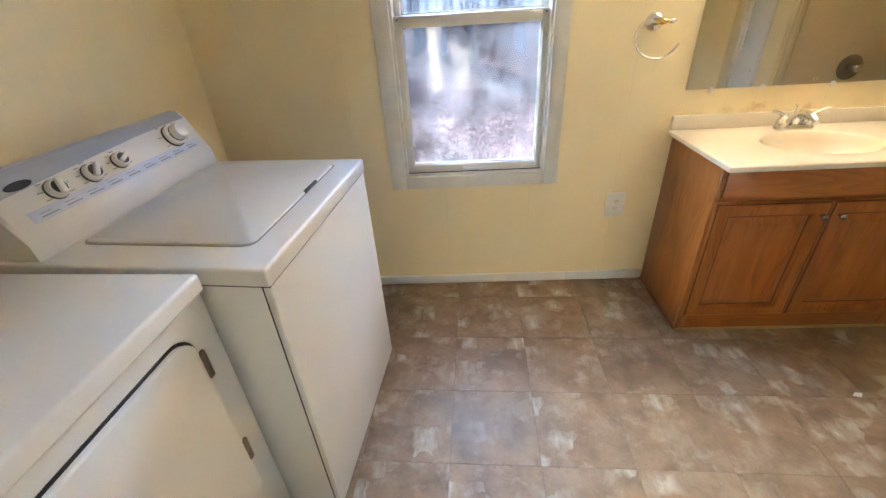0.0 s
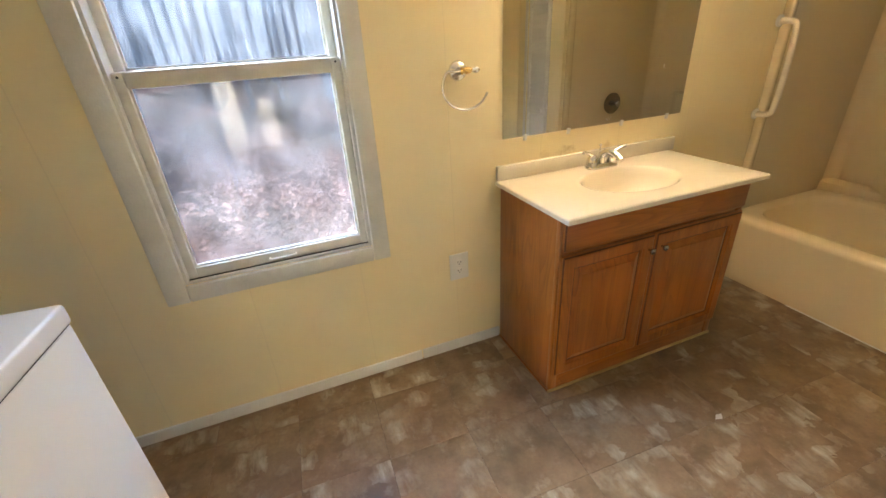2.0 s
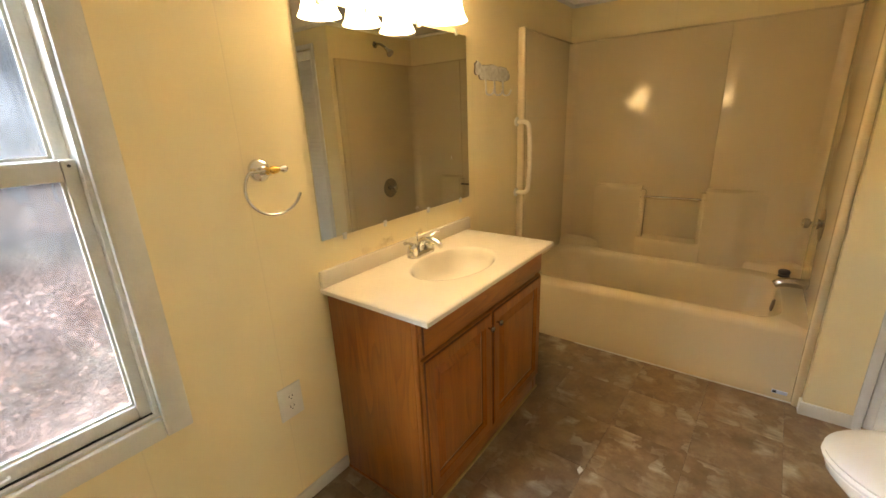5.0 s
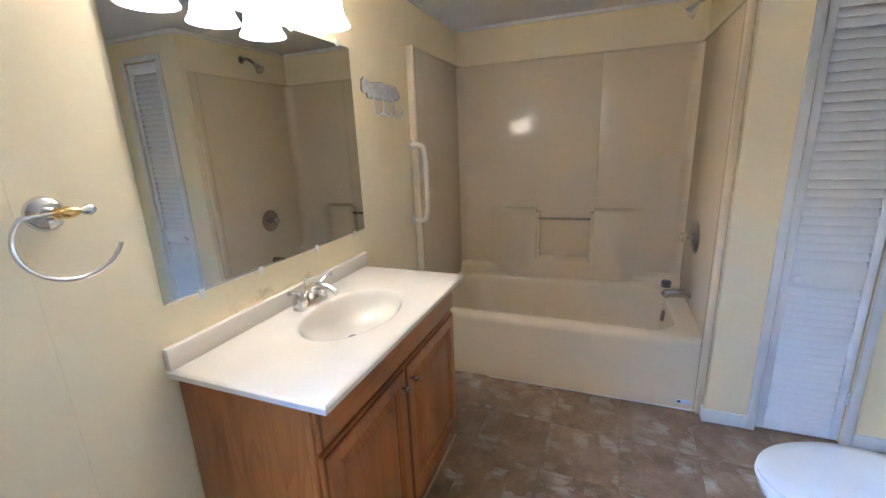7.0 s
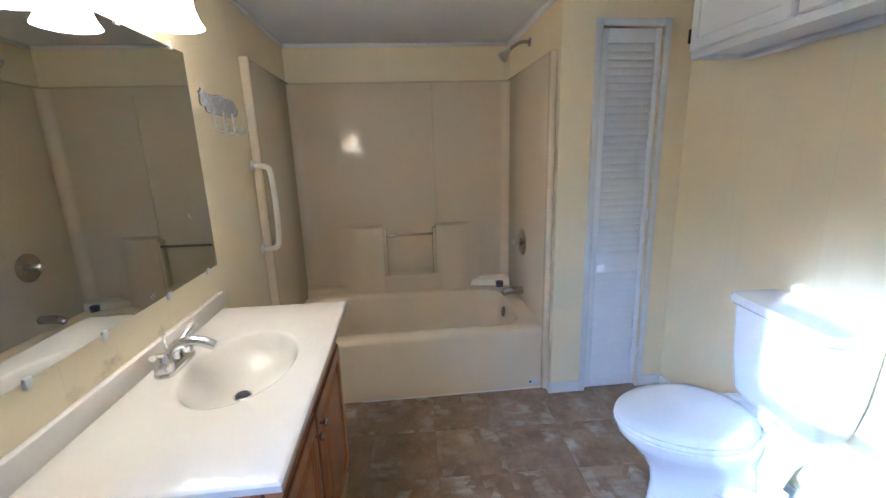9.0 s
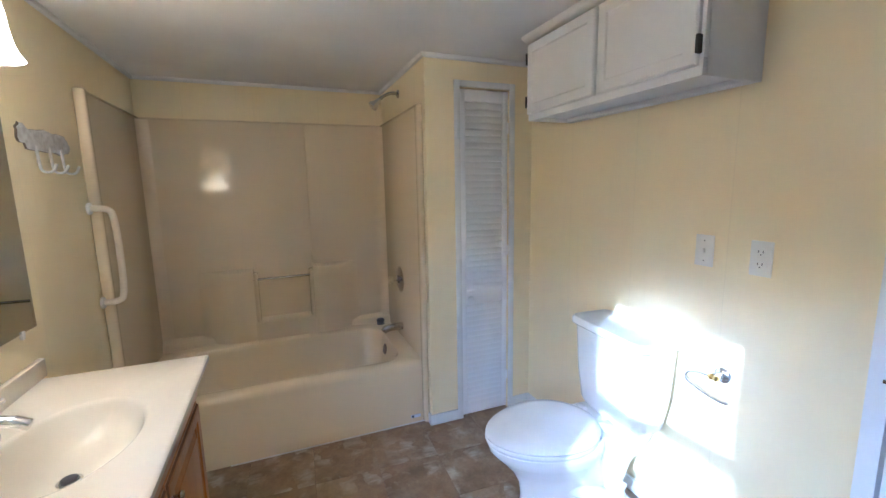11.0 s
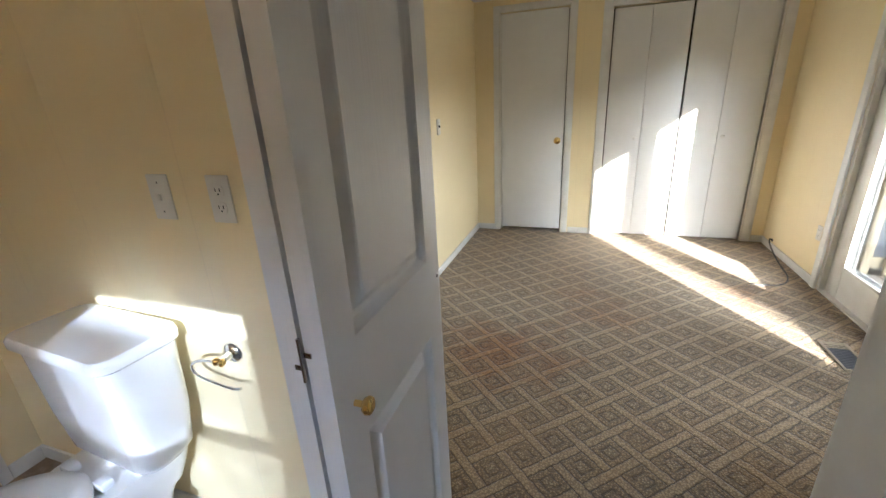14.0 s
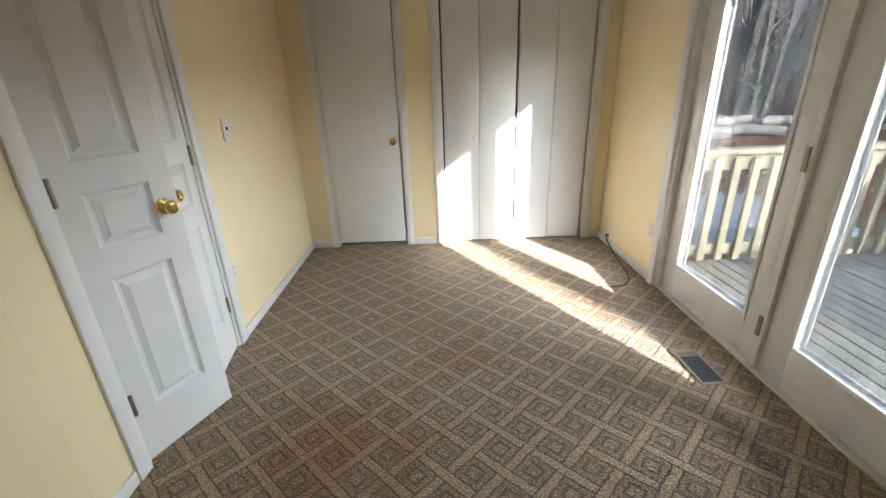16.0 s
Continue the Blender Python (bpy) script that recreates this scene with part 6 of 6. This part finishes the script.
def branchy(bm, base, top, r0, g, depth, twig):
    """A limb from base to top that bends, tapers and forks."""
    base, top = Vector(base), Vector(top)
    L = (top - base).length
    pts, rad = [base], [r0]
    k = 5 if depth > 1 else 3
    for i in range(1, k + 1):
        u = i / k
        pts.append(base.lerp(top, u) + Vector((g.uniform(-1, 1), g.uniform(-1, 1), g.uniform(-0.3, 0.3))) * L * 0.030)
        rad.append(r0 * (1 - 0.80 * u))
    tube(bm, pts, rad, 6 if depth > 1 else 4)
    if depth <= 0:
        return
    for i in range(9 if depth > 1 else 6):
        u = g.uniform(0.16 if depth > 1 else 0.15, 0.97)
        j = min(int(u * k), k - 1)
        p = pts[j].lerp(pts[j + 1], u * k - j)
        a = g.uniform(0, 2 * math.pi)
        d = ((top - base).normalized() * g.uniform(0.5, 1.1) + Vector((math.cos(a), math.sin(a), 0.15)) * g.uniform(0.5, 0.9)).normalized()
        ln = L * g.uniform(0.16, 0.34) * (1.15 - u * 0.6)
        branchy(twig, p, p + d * ln, max(0.006, r0 * 0.30 * (1 - 0.6 * u)), g, depth - 1, twig)


def tree(x, y, h, r, seed):
    g = random.Random(seed)
    t = thing("bare_tree", pose(x, y, GZ + rise(x, y)), "bare grey deciduous tree without leaves", "tree", "bare woodland trees")
    trunk, crown = bmesh.new(), bmesh.new()
    branchy(trunk, (0, 0, -0.2), (g.uniform(-0.6, 0.6), g.uniform(-0.6, 0.6), h), r, g, 2, crown)
    part("trunk", trunk, MBARK, t)
    part("crown", crown, MTWIG, t)
    return t


g = random.Random(5)
for i in range(26):
    a = radians(g.uniform(212, 262))
    d = g.uniform(13.5, 26)
    tree(d * math.cos(a), d * math.sin(a), g.uniform(9, 15), g.uniform(0.07, 0.20), 100 + i)
for i in range(12):
    tree(g.uniform(-7, 8), g.uniform(14, 26), g.uniform(9, 14), g.uniform(0.08, 0.2), 300 + i)

# the woods behind: thin stems beyond counting
verts, faces = [], []


def stem(p, q, r, s):
    k = len(verts)
    side = (q - p).cross(Vector((0.3, 0.2, 1)) if abs((q - p).normalized().z) < 0.9 else Vector((1, 0.4, 0))).normalized()
    up = (q - p).cross(side).normalized()
    for c, rr in ((p, r), (q, s)):
        for j in range(3):
            w = 2 * math.pi * j / 3
            verts.append(c + (side * math.cos(w) + up * math.sin(w)) * rr)
    for j in range(3):
        faces.append((k + j, k + (j + 1) % 3, k + 3 + (j + 1) % 3, k + 3 + j))


for i in range(1300):
    south = i % 4 != 0
    a = radians(g.uniform(200, 275) if south else g.uniform(55, 125))
    d = g.uniform(15, 50)
    base = Vector((d * math.cos(a), d * math.sin(a), GZ + rise(d, 0) + 0.012 * max(0, d - 25)))
    h = g.uniform(5, 16)
    top = base + Vector((g.uniform(-1, 1), g.uniform(-1, 1), h))
    r = g.uniform(0.02, 0.12)
    stem(base, top, r, r * 0.25)
    for k in range(16):
        u = g.uniform(0.08, 0.97)
        p = base.lerp(top, u)
        w = g.uniform(0, 6.28)
        q = p + Vector((math.cos(w), math.sin(w), g.uniform(0.2, 1.2))) * g.uniform(0.4, 1.6)
        stem(p, q, r * 0.25 + 0.006, 0.004)
        for _ in range(2):
            b = p.lerp(q, g.uniform(0.3, 0.9))
            stem(b, b + Vector((g.uniform(-1, 1), g.uniform(-1, 1), g.uniform(0, 0.9))) * 0.5, 0.006, 0.003)
me = bpy.data.meshes.new("far_woods")
me.from_pydata(verts, [], faces)
me.materials.append(MTWIG)
tagged(new("far_woods", me), "dense bare grey winter woods", "woods", kind="stuff")

# the far hillside of woods, a plain ring beyond the trees
bm = bmesh.new()
n = 96
ring_lo = [bm.verts.new((75 * math.cos(2 * math.pi * i / n), 75 * math.sin(2 * math.pi * i / n), -2)) for i in range(n)]
ring_hi = [bm.verts.new((79 * math.cos(2 * math.pi * i / n), 79 * math.sin(2 * math.pi * i / n), 17 + 2.5 * noise.noise(Vector((i * 0.5, 0, 0))))) for i in range(n)]
for i in range(n):
    bm.faces.new((ring_lo[i], ring_lo[(i + 1) % n], ring_hi[(i + 1) % n], ring_hi[i]))
setting("backdrop", bm, MFAR, "hazy grey winter woods on a distant slope", "backdrop")

# evergreen undergrowth at the wood's edge
for bx, by, hh in ((-9.6, -13.4, 2.6), (-11.5, -15.2, 3.2), (-8.0, -14.6, 2.0), (-13.5, -13.6, 2.4)):
    b = thing("evergreen_bush", pose(bx, by, GZ + rise(bx, by)), "dark evergreen bush at the edge of the woods", "bush", "evergreen bushes")
    st, lf = bmesh.new(), bmesh.new()
    lv, lfc = [], []
    for k in range(7):
        w = g.uniform(0, 6.28)
        tip = Vector((math.cos(w) * 0.8, math.sin(w) * 0.8, hh * g.uniform(0.6, 1.0)))
        tube(st, [(0, 0, -0.1), tip * 0.5, tip], [0.04, 0.025, 0.01], 5)
    for k in range(420):
        w, u = g.uniform(0, 6.28), g.uniform(0.1, 1)
        rr = (1.15 - u * 0.8) * math.sqrt(g.random()) * 1.1
        c = Vector((rr * math.cos(w), rr * math.sin(w), u * hh))
        e = Vector((g.uniform(-1, 1), g.uniform(-1, 1), g.uniform(-0.5, 0.8))).normalized() * g.uniform(0.08, 0.2)
        f = e.orthogonal().normalized() * 0.035
        k0 = len(lv)
        lv += [c - f, c + e - f * 0.3, c + e + f * 0.3, c + f]
        lfc.append((k0, k0 + 1, k0 + 2, k0 + 3))
    part("stems", st, MBARK, b)
    mm = bpy.data.meshes.new("foliage")
    mm.from_pydata(lv, [], lfc)
    mm.materials.append(MGREEN)
    o = new("foliage", mm)
    o.parent = b

# fallen leaves near the house
lv, lfc = [], []
for k in range(9000):
    if k % 2:
        c = Vector((g.uniform(-3.5, 5.0), g.uniform(3.0, 9.0), GZ + g.uniform(0.01, 0.06)))
    else:
        c = Vector((g.uniform(-9, -1.5), g.uniform(-11, -2.8), GZ + g.uniform(0.01, 0.06)))
    c.z += rise(c.x, c.y)
    e = Vector((g.uniform(-1, 1), g.uniform(-1, 1), g.uniform(-0.5, 0.5))).normalized() * g.uniform(0.03, 0.06)
    f = e.orthogonal().normalized() * g.uniform(0.02, 0.04)
    k0 = len(lv)
    lv += [c - e, c - f, c + e, c + f]
    lfc.append((k0, k0 + 1, k0 + 2, k0 + 3))
me = bpy.data.meshes.new("fallen_leaves")
me.from_pydata(lv, [], lfc)
me.materials.append(MDRYLEAF)
tagged(new("fallen_leaves", me), "scattered brown fallen leaves", "leaves", kind="stuff")

# ---- vinyl tiles ----
TS, TA = 0.305, radians(-2.2)
rot = Matrix.Rotation(TA, 4, "Z")
tile = mesh_of("tile", boxed((-TS / 2 + 0.0005, -TS / 2 + 0.0005, -0.0024), (TS / 2 - 0.0005, TS / 2 - 0.0005, 0.0), 0.0005, 1), MTILE)
for i in range(-5, 10):
    for j in range(-6, 4):
        c = Vector((0.385, 1.893, 0)) + rot @ Vector(((i + 0.5) * TS, (j + 0.5) * TS, 0))
        if W - 0.15 < c.x < 2.98 and S - 0.08 < c.y < N + 0.14 or (DJ0 - 0.2 < c.x < DJ1 + 0.2 and 0.40 < c.y < S + 0.05):
            o = new("tile", tile)
            o.parent = floor_bath
            o.matrix_world = Matrix.Translation(c) @ rot
